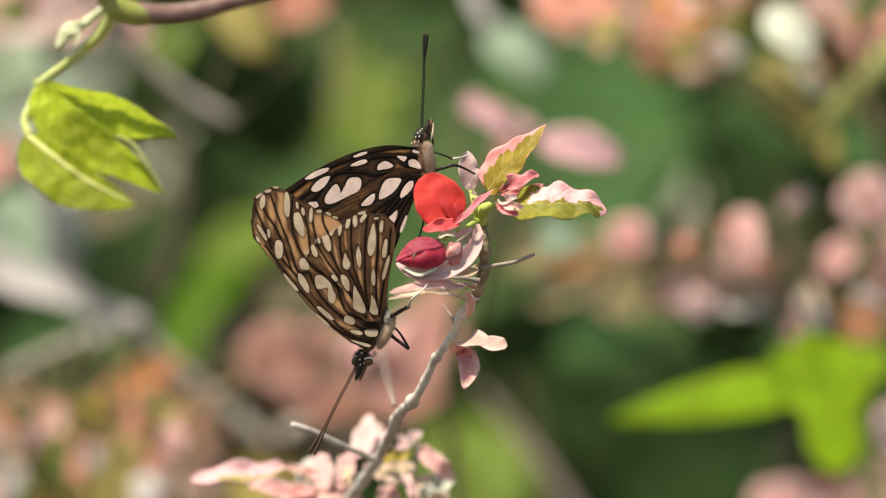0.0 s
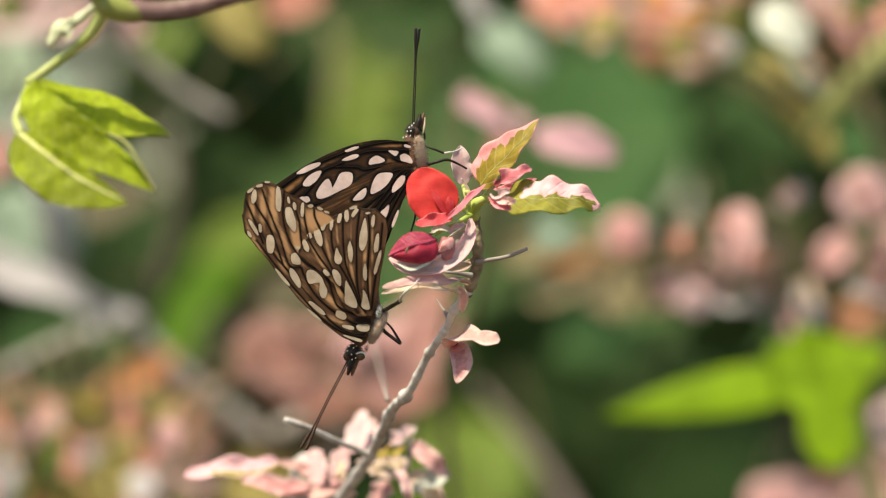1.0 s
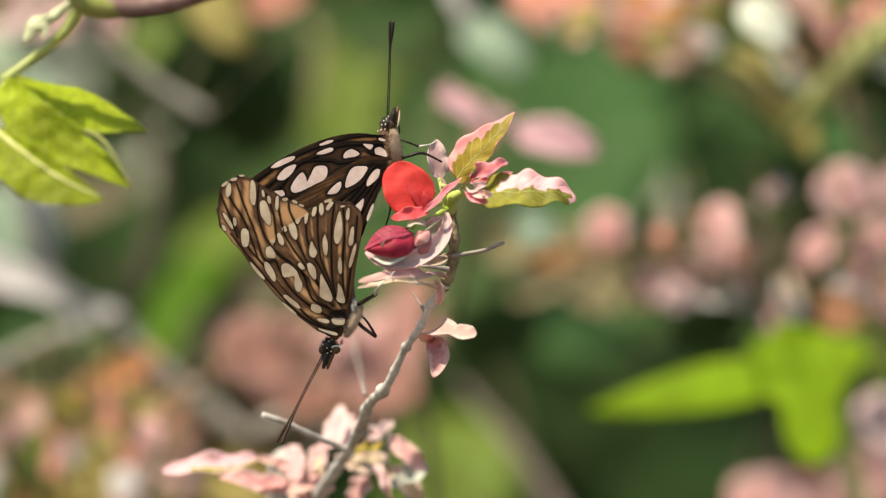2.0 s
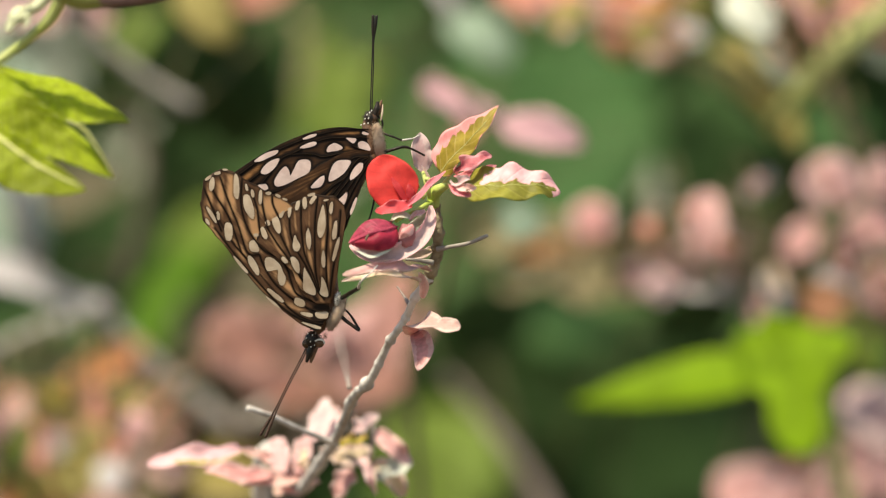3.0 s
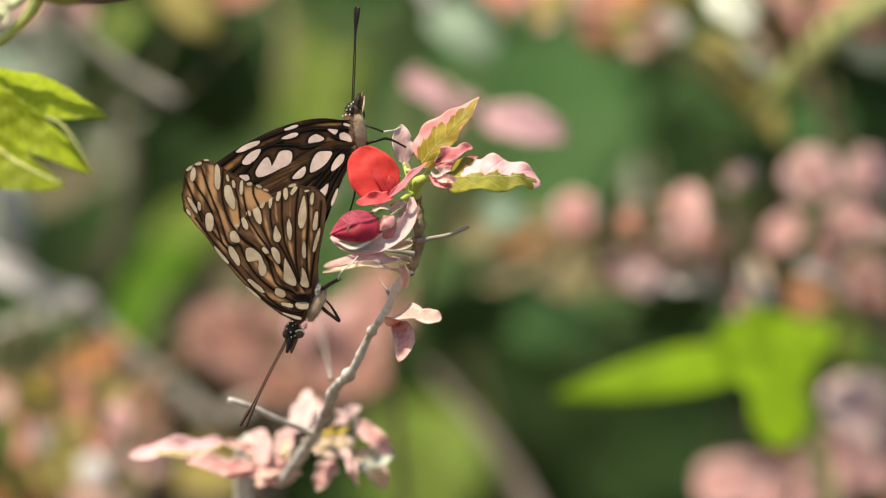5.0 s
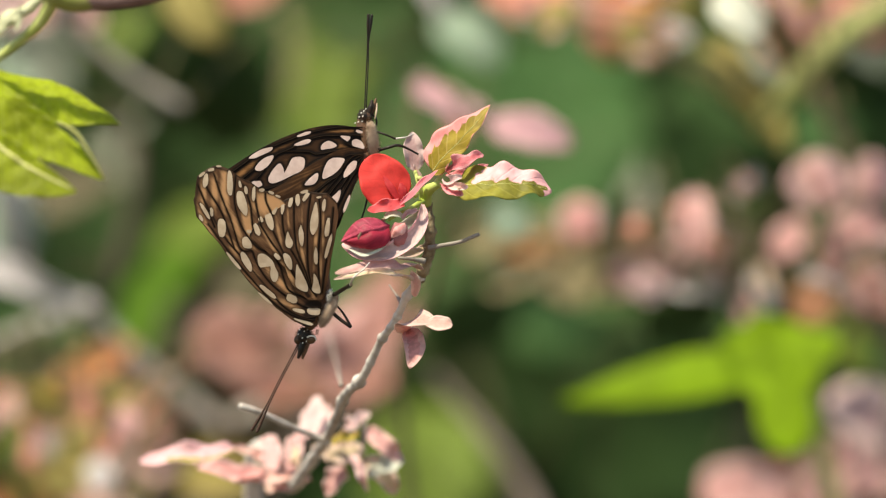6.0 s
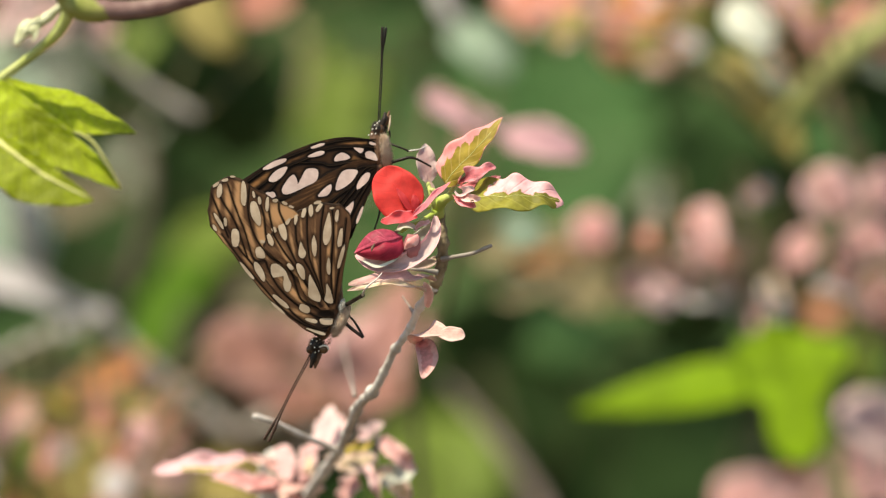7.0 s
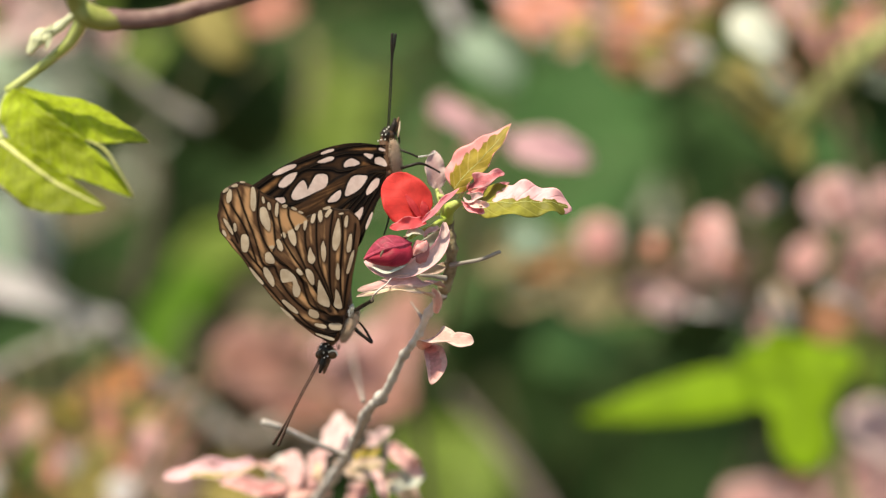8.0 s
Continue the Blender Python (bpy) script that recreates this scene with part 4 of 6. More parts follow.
    part("hair", fuzz((-14.8, 0, -20), (1.5, 1.5, 1.3), 350, 0.8, 26, 7, (-0.2, 0, -0.1)), "brown_chitin", b, "dark collar of hair")
    part("hair", fuzz((-11.0, -2.6, -13.4), (0.35, 0.5, 1.1), 420, 0.55, 12, 5, (0.2, 0, 0.2)), "white_hair", b, "white tuft beside the wing base")
    part("abdomen", tube([(-11.8, 0, -15), (-12.4, 0, -8.8), (-12.2, 0, -3.2), (-11.4, 0, 0.1)], (1.3, 1.4, 1.2, 0.8), 12, 20, 0.05), "brown_chitin", b)
    part("head", egg((-16, 0, -21.4), (1.5, 1.4, 1.6), 0, 16, 0.12), "chitin", b)
    part("hair", fuzz((-16, 0, -21.4), (1.6, 1.5, 1.6), 300, 0.5, 0, 9), "brown_chitin", b, "brown hair on the head")
    part("eye", egg((-14.7, -0.7, -22.1), (1.0, 0.7, 0.95), 20), "eye", b, "dark brown glossy eye")
    part("eye", egg((-17.2, 0.6, -22.2), (0.9, 0.7, 0.95), 20), "eye", b, "dark brown glossy eye")
    part("eye_rim", tube([(-15.5, -1.6, -21.7), (-14.7, -1.7, -21.4), (-13.9, -1.5, -21.6), (-13.6, -1.3, -22.3)], (0.14, 0.2, 0.12), 6, 12), "white_hair", b)
    for p in ((-16.9, -1.2, -20.2), (-16, -1.4, -20.5), (-16.4, -1.5, -21.8), (-17.2, -1.2, -21.1), (-15.4, -1.2, -20.2), (-15.6, -1.5, -22.5), (-16.3, -1.4, -22.8)):
        part("head_spot", egg(p, (0.13, 0.1, 0.17), 30, 8), "white_hair", b)
    part("palp", tube([(-16.3, -0.6, -22.8), (-16.7, -0.5, -24.2), (-17.2, -0.4, -25.9)], (0.55, 0.6, 0.25), 8, 14, 0.2), "chitin", b)
    part("palp", tube([(-15.4, 0.4, -22.9), (-16, 0.4, -24.4), (-16.4, 0.3, -26)], (0.55, 0.6, 0.2), 8, 14, 0.2), "brown_chitin", b)
    antenna(b, [(-17, -0.4, -23.1), (-17.8, -0.5, -24.9), (-20.4, -0.7, -29.8), (-23, -0.9, -35.1), (-25.4, -1, -40.6)], "thin dark brown antenna")
    antenna(b, [(-17.3, 0.4, -23.1), (-18.2, 0.5, -24.9), (-20.8, 0.6, -29.8), (-23.6, 0.8, -35.4), (-26.5, 0.9, -40.3)], "thin dark brown antenna")
    foot = leg(b, [(-10.9, -0.6, -13.5), (-9.8, -3, -13), (-8.4, -6, -12.2), (-6.7, -10, -11.2)], 0.42, 1.0)
    part("tarsus", tube([(-6.8, -10, -11.3), (-6.4, -14, -10.2), (-5.4, -15.4, -9.1), (-4.2, -15.6, -8.2), (-3, -14, -6.8)], (0.26, 0.2, 0.18, 0.16, 0.12), 7, 24, 0.15), "bark", foot, "pale grey foot")
    leg(b, [(-11.2, -0.6, -16.1), (-9.4, -1.5, -17.7), (-7.7, -1.8, -19), (-6.8, -1.6, -19.6), (-7.4, -1.2, -18.4), (-8.7, -0.6, -16.4), (-10, 0, -15.2)], 0.40)
    return b


# ---- the pink-leaved shrub on which they sit ----
def shrub():
    s = thing("shrub", (0.10, 0.35, 0.0), "garden shrub with grey bark and pink, red and green variegated leaves", "shrub")
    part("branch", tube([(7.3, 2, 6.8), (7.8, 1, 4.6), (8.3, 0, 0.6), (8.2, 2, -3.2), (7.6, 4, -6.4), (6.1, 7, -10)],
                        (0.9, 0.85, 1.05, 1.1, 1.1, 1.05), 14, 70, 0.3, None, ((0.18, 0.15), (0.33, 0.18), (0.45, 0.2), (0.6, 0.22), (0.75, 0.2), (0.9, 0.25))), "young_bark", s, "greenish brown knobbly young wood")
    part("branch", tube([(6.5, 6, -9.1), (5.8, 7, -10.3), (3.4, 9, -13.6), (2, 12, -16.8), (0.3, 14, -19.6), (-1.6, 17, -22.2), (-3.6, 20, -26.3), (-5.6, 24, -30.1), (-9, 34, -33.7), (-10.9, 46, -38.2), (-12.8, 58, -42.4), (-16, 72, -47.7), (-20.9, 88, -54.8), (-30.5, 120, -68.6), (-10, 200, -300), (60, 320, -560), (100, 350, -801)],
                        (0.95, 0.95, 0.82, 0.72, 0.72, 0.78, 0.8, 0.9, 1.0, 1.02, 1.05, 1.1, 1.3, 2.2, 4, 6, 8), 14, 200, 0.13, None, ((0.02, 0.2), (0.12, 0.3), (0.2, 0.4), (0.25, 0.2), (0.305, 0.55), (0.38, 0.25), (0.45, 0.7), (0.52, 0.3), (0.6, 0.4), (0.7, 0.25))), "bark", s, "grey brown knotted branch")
    part("twig", tube([(8, 1, -3.7), (10.7, 0, -3.2), (14.3, -1, -2.5), (18, -2, -1)], (0.6, 0.42, 0.38, 0.36), 9, 24, 0.15), "pale_bark", s, "bare grey twig")
    part("twig", tube([(7.2, 2, -6.3), (4.6, 1, -5.9), (1.8, 1, -5.6)], (0.6, 0.36, 0.28), 8, 14, 0.15), "pale_bark", s)
    part("twig", tube([(-13, 62, -44.7), (-17, 58, -42.7), (-22.8, 52, -40), (-26.7, 48, -37.8), (-31.3, 46, -36.3)], (0.8, 0.65, 0.6, 0.55, 0.7), 9, 30, 0.2), "bark", s, "bare grey twig")
    part("twig", tube([(-10, 38, -31.9), (-11.9, 110, -29.6), (-13.3, 150, -26.8), (-14.6, 170, -22.7)], (0.55, 0.3, 0.26, 0.22), 9, 24, 0.15), "dull_bark", s, "thin bare twig")
    part("twig", tube([(2.5, 10, -14.8), (1.5, 14, -13.2), (0.1, 18, -11.2)], (0.5, 0.28, 0.2), 8, 14, 0.2), "dull_bark", s)
    part("twig", tube([(-8.3, 29, -32.3), (-6.4, 27, -31.7), (-5.4, 26, -31.5)], (0.9, 0.8, 0.5), 8, 12, 0.2), "bark", s)
    part("shoot", tube([(7.4, 1, 4.8), (7.4, 0, 6.8), (8.2, -1, 7.9), (9.8, -2, 8.8), (11.4, -2, 9)], (1.25, 1.3, 1.15, 0.8, 0.45), 10, 20, 0.12), "green_stem", s, "fresh green shoot tip")
    part("petiole", tube([(7.1, 0, 5.7), (4.6, -4, 4.3), (2.3, -6, 3.2), (0, -8, 1.9)], (0.75, 0.42, 0.36, 0.4), 8, 18, 0.1), "green_stem", s, "yellow green pod stalk")
    part("petiole", tube([(7.1, 0, 6.1), (6.5, -1, 7.7), (5.8, -1, 9.9), (5.4, 2, 11.5)], (0.8, 0.55, 0.45, 0.4), 8, 18, 0.1), "petiole", s)
    part("petiole", tube([(8.7, -1, 8.1), (9.8, -2, 9.7), (10.7, -2, 11), (11.8, -1, 12.6)], (0.6, 0.42, 0.36, 0.3), 8, 18, 0.1), "petiole", s)
    # round red leaf and its strip-like neighbours
    part("leaf", blade([(2.4, -8.2, 5.6), (0.9, -8.2, 7.7), (-1.4, -7.4, 10.9), (-4, -6, 14.2)], 5.2, 4.5, (-0.12, -1, 0.32), 0.6, 0.2, 2, (0.95, 0.44), nu=36, nv=18, crinkle=0.4), "red", s, "round bright red leaf")
    part("leaf", blade([(3.1, -8, 5), (0.7, -10.5, 4.9), (-1.8, -11, 4.3), (-4, -10, 3.8)], 1.5, 1.2, (-0.2, -1, 0.3), 0.5, 0.5, 2, (0.8, 0.6), nu=20), "lobe", s, "small red pink leaf")
    part("leaf", blade([(2, -9, 4.5), (4.9, -10, 7.2), (7.3, -9, 9.6), (9.8, -7, 11.6)], 0.6, 0.8, (-0.3, -1, 0.5), 0.3, 0.3, 2, (0.9, 0.6), nu=20), "hot", s, "narrow folded bright pink leaf")
    # two thin blades stand in for bud shadows showing through the red leaf
    part("leaf", blade([(2.2, -9, 5.6), (0.7, -8.9, 8.1), (-0.9, -7.9, 10.5)], 0.75, 0.7, (0.2, -1, -0.1), 0.1, 0.1, 2, (0.9, 0.6), nu=16), "bud_shade", s, "narrow dark red sliver, painted bud shadow on the red leaf")
    part("leaf", blade([(2.7, -9.2, 5.9), (2.9, -8.8, 7.6), (2.5, -8, 9.2)], 0.9, 0.8, (0.2, -1, -0.1), 0.1, 0.1, 2, (0.9, 0.6), nu=16), "bud_shade", s, "small dark red sliver, painted bud shadow on the red leaf")
    # upright leaf with pink border
    sp = [(8.8, -4, 11.4), (11.3, -6, 14.4), (14.4, -7, 17.5), (17.4, -7, 20.8), (20.2, -5, 24.4)]
    leaf = part("leaf", blade(sp, 5.3, 2.6, (-0.2, -1, 0.6), 0.4, 0.5, 3, (0.30, 0.92, 1), nu=44, nv=22, crinkle=0.5, seed=1.0), "pinkgreen", s, "upright yellow-green leaf with a bright pink border")
    part("midrib", rib(sp, (-0.2, -1, 0.6), 0.6, 1.0, 0.07), "rib_green", leaf)
    part("leaf", blade([(5.4, 3, 11.5), (4.9, 3, 13.8), (4.5, 3, 16.3), (4.9, 4, 19.4)], 1.9, 2.7, (0.3, -1, 0.1), 0.8, 0.5, 2, (0.9, 0.6), nu=20, seed=2.0), "pale", s, "pale pink leaf")
    part("leaf", blade([(7.2, 2, 7), (6.5, 2, 9.6), (5.8, 2, 11.3), (5, 2, 13)], 0.6, 0.6, (0, -1, 0), 0.3, 0, 1, (0.9, 0.6), nu=14), "pale", s)
    part("leaf", blade([(11.5, -6, 11.4), (13.4, -9, 12.5), (16.1, -10, 13.6), (18.8, -9, 14.5)], 1.6, 1.5, (-0.3, -1, 0.5), 0.6, 1.0, 2, (0.8, 0.55), nu=22, seed=3.0, crinkle=0.6), "redpink", s, "crinkled deep pink leaf")
    part("leaf", blade([(11.4, 0, 10.7), (14.6, -1, 10.8), (17.4, -1, 11.7), (19.9, 0, 12.8)], 0.8, 0.8, (0, -1, 0.6), 0.4, 0.4, 2, (0.8, 0.55), nu=18, seed=4.0), "redpink", s, "narrow pink leaf")
    # spreading leaf with pale border
    sp = [(11.1, -4, 8.6), (16.1, -11, 8.7), (22.1, -14, 8.7), (27.1, -14, 8.7), (32, -12, 7.3)]
    leaf = part("leaf", blade(sp, 4.8, 3.8, (0.0, -1, 0.7), 0.4, 1.0, 3, (0.78, 0.5), nu=44, nv=20, seed=4.4, crinkle=0.7), "palegreen", s, "spreading green leaf with a pale pink wavy border")
    part("midrib", rib(sp, (0.0, -1, 0.7), 0.7, 4.4, 0.08), "rib_green", leaf)
    part("leaf", blade([(11.1, -6, 8.3), (11.9, -14, 9.1), (13.2, -16, 9.8), (14.5, -16, 10.1)], 1, 0.9, (0.1, -1, 0.3), 0.7, 0.3, 2, (0.8, 0.5), nu=18, seed=2.2, crinkle=0.5), "pale", s, "small curled pale pink leaf")
    part("leaf", blade([(10.6, -6, 8.8), (11.7, -14, 7.8), (13.2, -16, 7.1), (14.7, -16, 6.6)], 1, 1, (0.1, -1, 0.2), 0.7, 0.3, 2, (0.8, 0.5), nu=18, seed=3.3, crinkle=0.5), "redpink", s, "small curled pink leaf")
    part("leaf", blade([(11.3, -6, 8.8), (12.5, -15, 8.5), (14, -17, 8.2), (15.7, -17, 8.2)], 0.9, 1, (0.1, -1, 0.2), 0.6, 0.4, 2, (0.8, 0.5), nu=18, seed=4.3, crinkle=0.5), "peach", s, "small curled pink leaf")
    part("bud_scale", egg((14, -17.4, 7.7), (0.4, 0.25, 0.35), 0, 8, 0.2), "bark_dark", s)
    for q, r in (((4, -2, 8.8), (0.8, 0.7, 0.7)), ((6.3, -3, 10), (0.7, 0.6, 0.6)), ((5.5, -2, 6.9), (0.55, 0.5, 0.7))):
        part("bud", egg(q, r, 25, 12, 0.25), "petiole", s, "small pale green bud")
    # boat-shaped bract with two pods
    part("bract", blade([(6.8, -5, 4.8), (6.5, -8, 1.2), (4.4, -10, -2.1), (0.2, -11, -4.7), (-5.1, -11, -5.1), (-9, -9, -2.8)], 1.8, 1.7, (0.1, -0.9, 0.4), 1.4, 0.2, 2, (1.25, 0.42), nu=44, nv=16, crinkle=0.3), "mauve", s, "boat-shaped mauve bract with a pink rim")
    part("bract", blade([(6.7, -3, 4.1), (5.4, 0, 1.9), (2.9, 1, -0.3), (-0.4, 1, -2.3), (-4.9, -1, -4.1)], 1.2, 1.6, (0.1, -1, 0.1), 0.6, 0.3, 2, (0.9, 0.5), nu=30, nv=12), "mauve_in", s, "grey green inside of the bract")
    part("pod", shell([(0.3, -10, 0.8), (-2.4, -11.5, -0.2), (-5.7, -12, -1.2), (-9.2, -11, -2.3)], 3.1, 2.2, (0, -1, 0.15), blunt=0.85, skew=1.0), "rose", s, "plump rose red veined pod")
    part("pod", blade([(0.4, -10.5, 0.8), (-2.1, -13.6, 0.3), (-5.4, -14.2, -0.6), (-9.2, -12, -2.4)], 0.9, 3.1, (0.1, -1, 0.5), -1.2, 0.15, 2, (0.95, 0.6), 0.25, 30, 14, crinkle=0.35, seed=5.0), "rose", s, "rose red upper husk of the pod")
    part("pod", blade([(0.2, -11, 0.3), (-1.5, -14.2, -1), (-4.3, -15, -1.8), (-8.1, -13.2, -2.3)], 2.4, 1.5, (0, -1, 0.1), -0.9, 0.15, 2, (0.85, 0.65), 0.25, 30, 14, crinkle=0.35, seed=6.0), "pod_dark", s, "dark crimson lower husk of the pod")
    part("pod", blade([(-5.2, -16.2, -0.5), (-5.4, -16.2, -1), (-5.7, -16.2, -1.5), (-5.8, -16.2, -2.1)], 0.22, 0.28, (0, -1, 0.1), 0.0, 0.0, 2, (0.95, 0.7), nu=14, nv=6), "bark_dark", s, "dark slit in the pod")
    part("pod", egg((2, -10.4, -1), (1.9, 1.7, 2.4), 15, 20, 0.22), "pod_mauve", s, "small unripe mauve pod")
    part("pod", blade([(3.3, -10.5, 1.2), (2.4, -12, 0.6), (1.4, -12.5, -0.3), (0.6, -11.8, -1.7)], 1.3, 1.0, (-0.2, -1, 0.4), -0.8, 0.1, 2, (0.9, 0.6), 0.25, 22, 12, crinkle=0.3, seed=7.0), "hang_pink", s, "pinkish husk of the small pod")
    part("leaf", blade([(-7.7, -13, -3.9), (-4.8, -14, -5.1), (-1.8, -13.5, -4.1), (0.3, -11.5, -2.3)], 0.35, 0.3, (0, -1, 0.6), 0.2, 0.1, 2, (0.9, 0.5), nu=24), "white", s, "white inner rim of the bract")
    part("leaf", blade([(5.8, -4, 3.7), (4.7, -6, 3.4), (3.4, -7, 2.8), (2.7, -7, 1.9)], 0.6, 0.6, (0, -1, 0.5), 0.4, 0.2, 2, (0.8, 0.5), nu=16), "pale", s)
    part("bud_scale", egg((-0.9, -9.5, 1.9), (0.5, 0.35, 0.3), 0, 8, 0.2), "bark_dark", s)
    part("leaf", blade([(2.7, -7, 2.5), (1.3, -8, 3.1), (0, -8.5, 2.8), (-0.8, -9, 2)], 0.8, 0.7, (0, -1, 0.5), 0.4, 0.2, 2, (0.8, 0.5), nu=16), "white", s, "small white leaf")
    # leaves under the bract
    part("leaf", blade([(6.9, 3, -7.9), (2.3, -10, -7), (-3.7, -13, -7), (-10.4, -13, -8.6)], 1.3, 1.3, (-0.2, -1, 0.45), 0.3, 0.6, 2, (0.9, 0.45), nu=28, seed=6.0, crinkle=0.5), "blush", s, "pale pink leaf with a cream rim")
    part("leaf", blade([(6.1, 5, -10.9), (2.3, -10, -8.9), (-2.1, -14, -8.4), (-7, -14.5, -9), (-10.6, -14, -9.8)], 0.6, 0.6, (-0.2, -0.9, 0.5), 0.3, 0.5, 2, (0.9, 0.5), nu=28, seed=7.0), "cream", s, "cream leaf edge")
    part("leaf", blade([(7.2, 3, -3.5), (5.7, 2, -4.4), (3.5, 2, -5), (1.8, 2, -4.8)], 1, 1, (0, -0.9, 0.4), 0.4, 0.4, 2, (0.9, 0.5), nu=18), "cream", s)
    part("leaf", blade([(5.1, 2, -13.3), (5.5, 0, -11.3), (5.1, -1, -9.6), (4.5, -2, -8.2)], 1, 0.9, (0, -1, 0.2), 0.4, 0.2, 2, (0.9, 0.5), nu=16), "peach", s)
    # paired small leaves lower on the branch
    part("leaf", blade([(2.9, 8, -20.8), (4, -5, -18.4), (6.4, -11, -17.8), (9.3, -13, -18.4)], 2.6, 2.6, (-0.1, -1, 0.8), 0.6, 0.3, 2, (0.75, 0.55), nu=24, seed=8.0), "peach", s, "small curled peach pink leaf")
    part("leaf", blade([(6.4, -11, -18.2), (8.4, -13, -18.4), (10.6, -14, -18.6), (12.5, -14, -18.8)], 1.6, 1.9, (-0.1, -1, 0.7), 0.6, 0.2, 2, (1.5, 0.6), nu=22, seed=9.0), "peach", s, "small curled peach pink leaf")
    part("leaf", blade([(3.6, 8, -19.9), (4.7, -5, -22.1), (4.9, -8, -24.5), (4.1, -10, -27.3)], 2.5, 1.8, (-0.2, -1, 0.4), 0.7, 0.2, 2, (0.9, 0.55), nu=22, seed=10.0), "hang_pink", s, "small hanging pink leaf")
    # cluster at the foot of the sprig
    low = (([(-34, 92, -46.9), (-40, 90, -48), (-46.7, 90, -48.3), (-54.4, 92, -49.8)], 2.9, 2.3, "flush"), ([(-34, 92, -46.9), (-30.3, 92, -48.1), (-26.7, 92, -49.8), (-22.5, 94, -51.4)], 1.1, 1.1, "peach"), ([(-25.4, 88, -51.8), (-25.5, 90, -49.1), (-26, 94, -46.9), (-26.5, 98, -44.4)], 2.7, 2.4, "soft"), ([(-21.9, 88, -51.8), (-20.9, 90, -48.5), (-20.4, 94, -46.3), (-19.9, 98, -43.7)], 2.4, 2, "soft"), ([(-19, 90, -45.1), (-17.5, 92, -42.8), (-16.6, 96, -40), (-16, 100, -36.1)], 2.7, 2.7, "pale"), ([(-15.8, 98, -45.5), (-14.2, 100, -42.8), (-13.8, 102, -40.5), (-14.3, 104, -38.3)], 1.6, 1.6, "pale"), ([(-27.2, 88, -51.8), (-32, 86, -52.5), (-36.8, 86, -51.5), (-41.8, 88, -50.9)], 1.9, 2.4, "hang_pink"), ([(-19.9, 90, -52.4), (-24.2, 88, -53.1), (-29, 88, -53.3), (-34.5, 88, -53.8)], 1.9, 1.9, "peach"), ([(-13.6, 86, -45.7), (-11.1, 84, -45.1), (-9.2, 84, -44.8), (-6.8, 86, -43.9)], 1.2, 1.1, "gold"), ([(-14.1, 88, -48), (-11.6, 86, -48.1), (-8.7, 86, -47.9), (-6.1, 88, -46.5)], 3.2, 2.9, "cream"))
    low += (([(-10.2, 92, -43.1), (-8.3, 90, -42), (-6.6, 90, -41), (-4.6, 92, -39.4)], 1.7, 1.6, "pale"), ([(-5.4, 90, -43.4), (-2.7, 88, -45), (-0.2, 88, -47.5), (2.4, 90, -49.8)], 2.1, 2.1, "blush"), ([(-4.7, 90, -52.4), (-2.3, 88, -51.8), (0.1, 88, -50.6), (2.7, 90, -49.8)], 2.4, 2.1, "white"), ([(-6, 92, -49.8), (-2.9, 92, -51.3), (-1.1, 92, -53.5), (0.7, 94, -57.3)], 2.7, 2.4, "cream"), ([(-8, 84, -48.3), (-6.9, 82, -50.4), (-5.9, 82, -53), (-5.1, 84, -56.1)], 1.2, 1.2, "pale"), ([(-13.6, 86, -48.4), (-15, 84, -47.8), (-16, 84, -48.5), (-16.8, 86, -49.8)], 1.6, 1.6, "cream"), ([(-10.2, 90, -51), (-11.4, 90, -52.9), (-12.7, 90, -54.9), (-14.1, 92, -57.2)], 2.7, 2.4, "soft"), ([(-19.9, 86, -51.4), (-20.4, 84, -49.5), (-20.3, 84, -48), (-19.6, 86, -46.5)], 1.3, 1.3, "cream"), ([(-17.5, 92, -53.5), (-20.6, 90, -54.6), (-23.6, 90, -55.2), (-27.3, 92, -55.9)], 2.1, 2.1, "peach"), ([(-23.7, 94, -51.4), (-27.3, 94, -50.9), (-30, 94, -51.2), (-32.3, 96, -52.2)], 1.3, 1.1, "mauve_in"))
    for i, (sp, a, b, m) in enumerate(low):
        part("leaf", blade(sp, a, b, (-0.3 + 0.1 * math.sin(i * 2.1), -1, 0.7), 0.8, 0.8, 2, (0.85, 0.5), nu=24, seed=i * 1.7, crinkle=0.6), m, s)
    part("twig", tube([(-6.1, 86, -48.6), (-5.6, 84, -44.9), (-5.3, 84, -40.4)], (0.5, 0.4, 0.35), 8, 16, 0.2), "dull_bark", s)
    return s


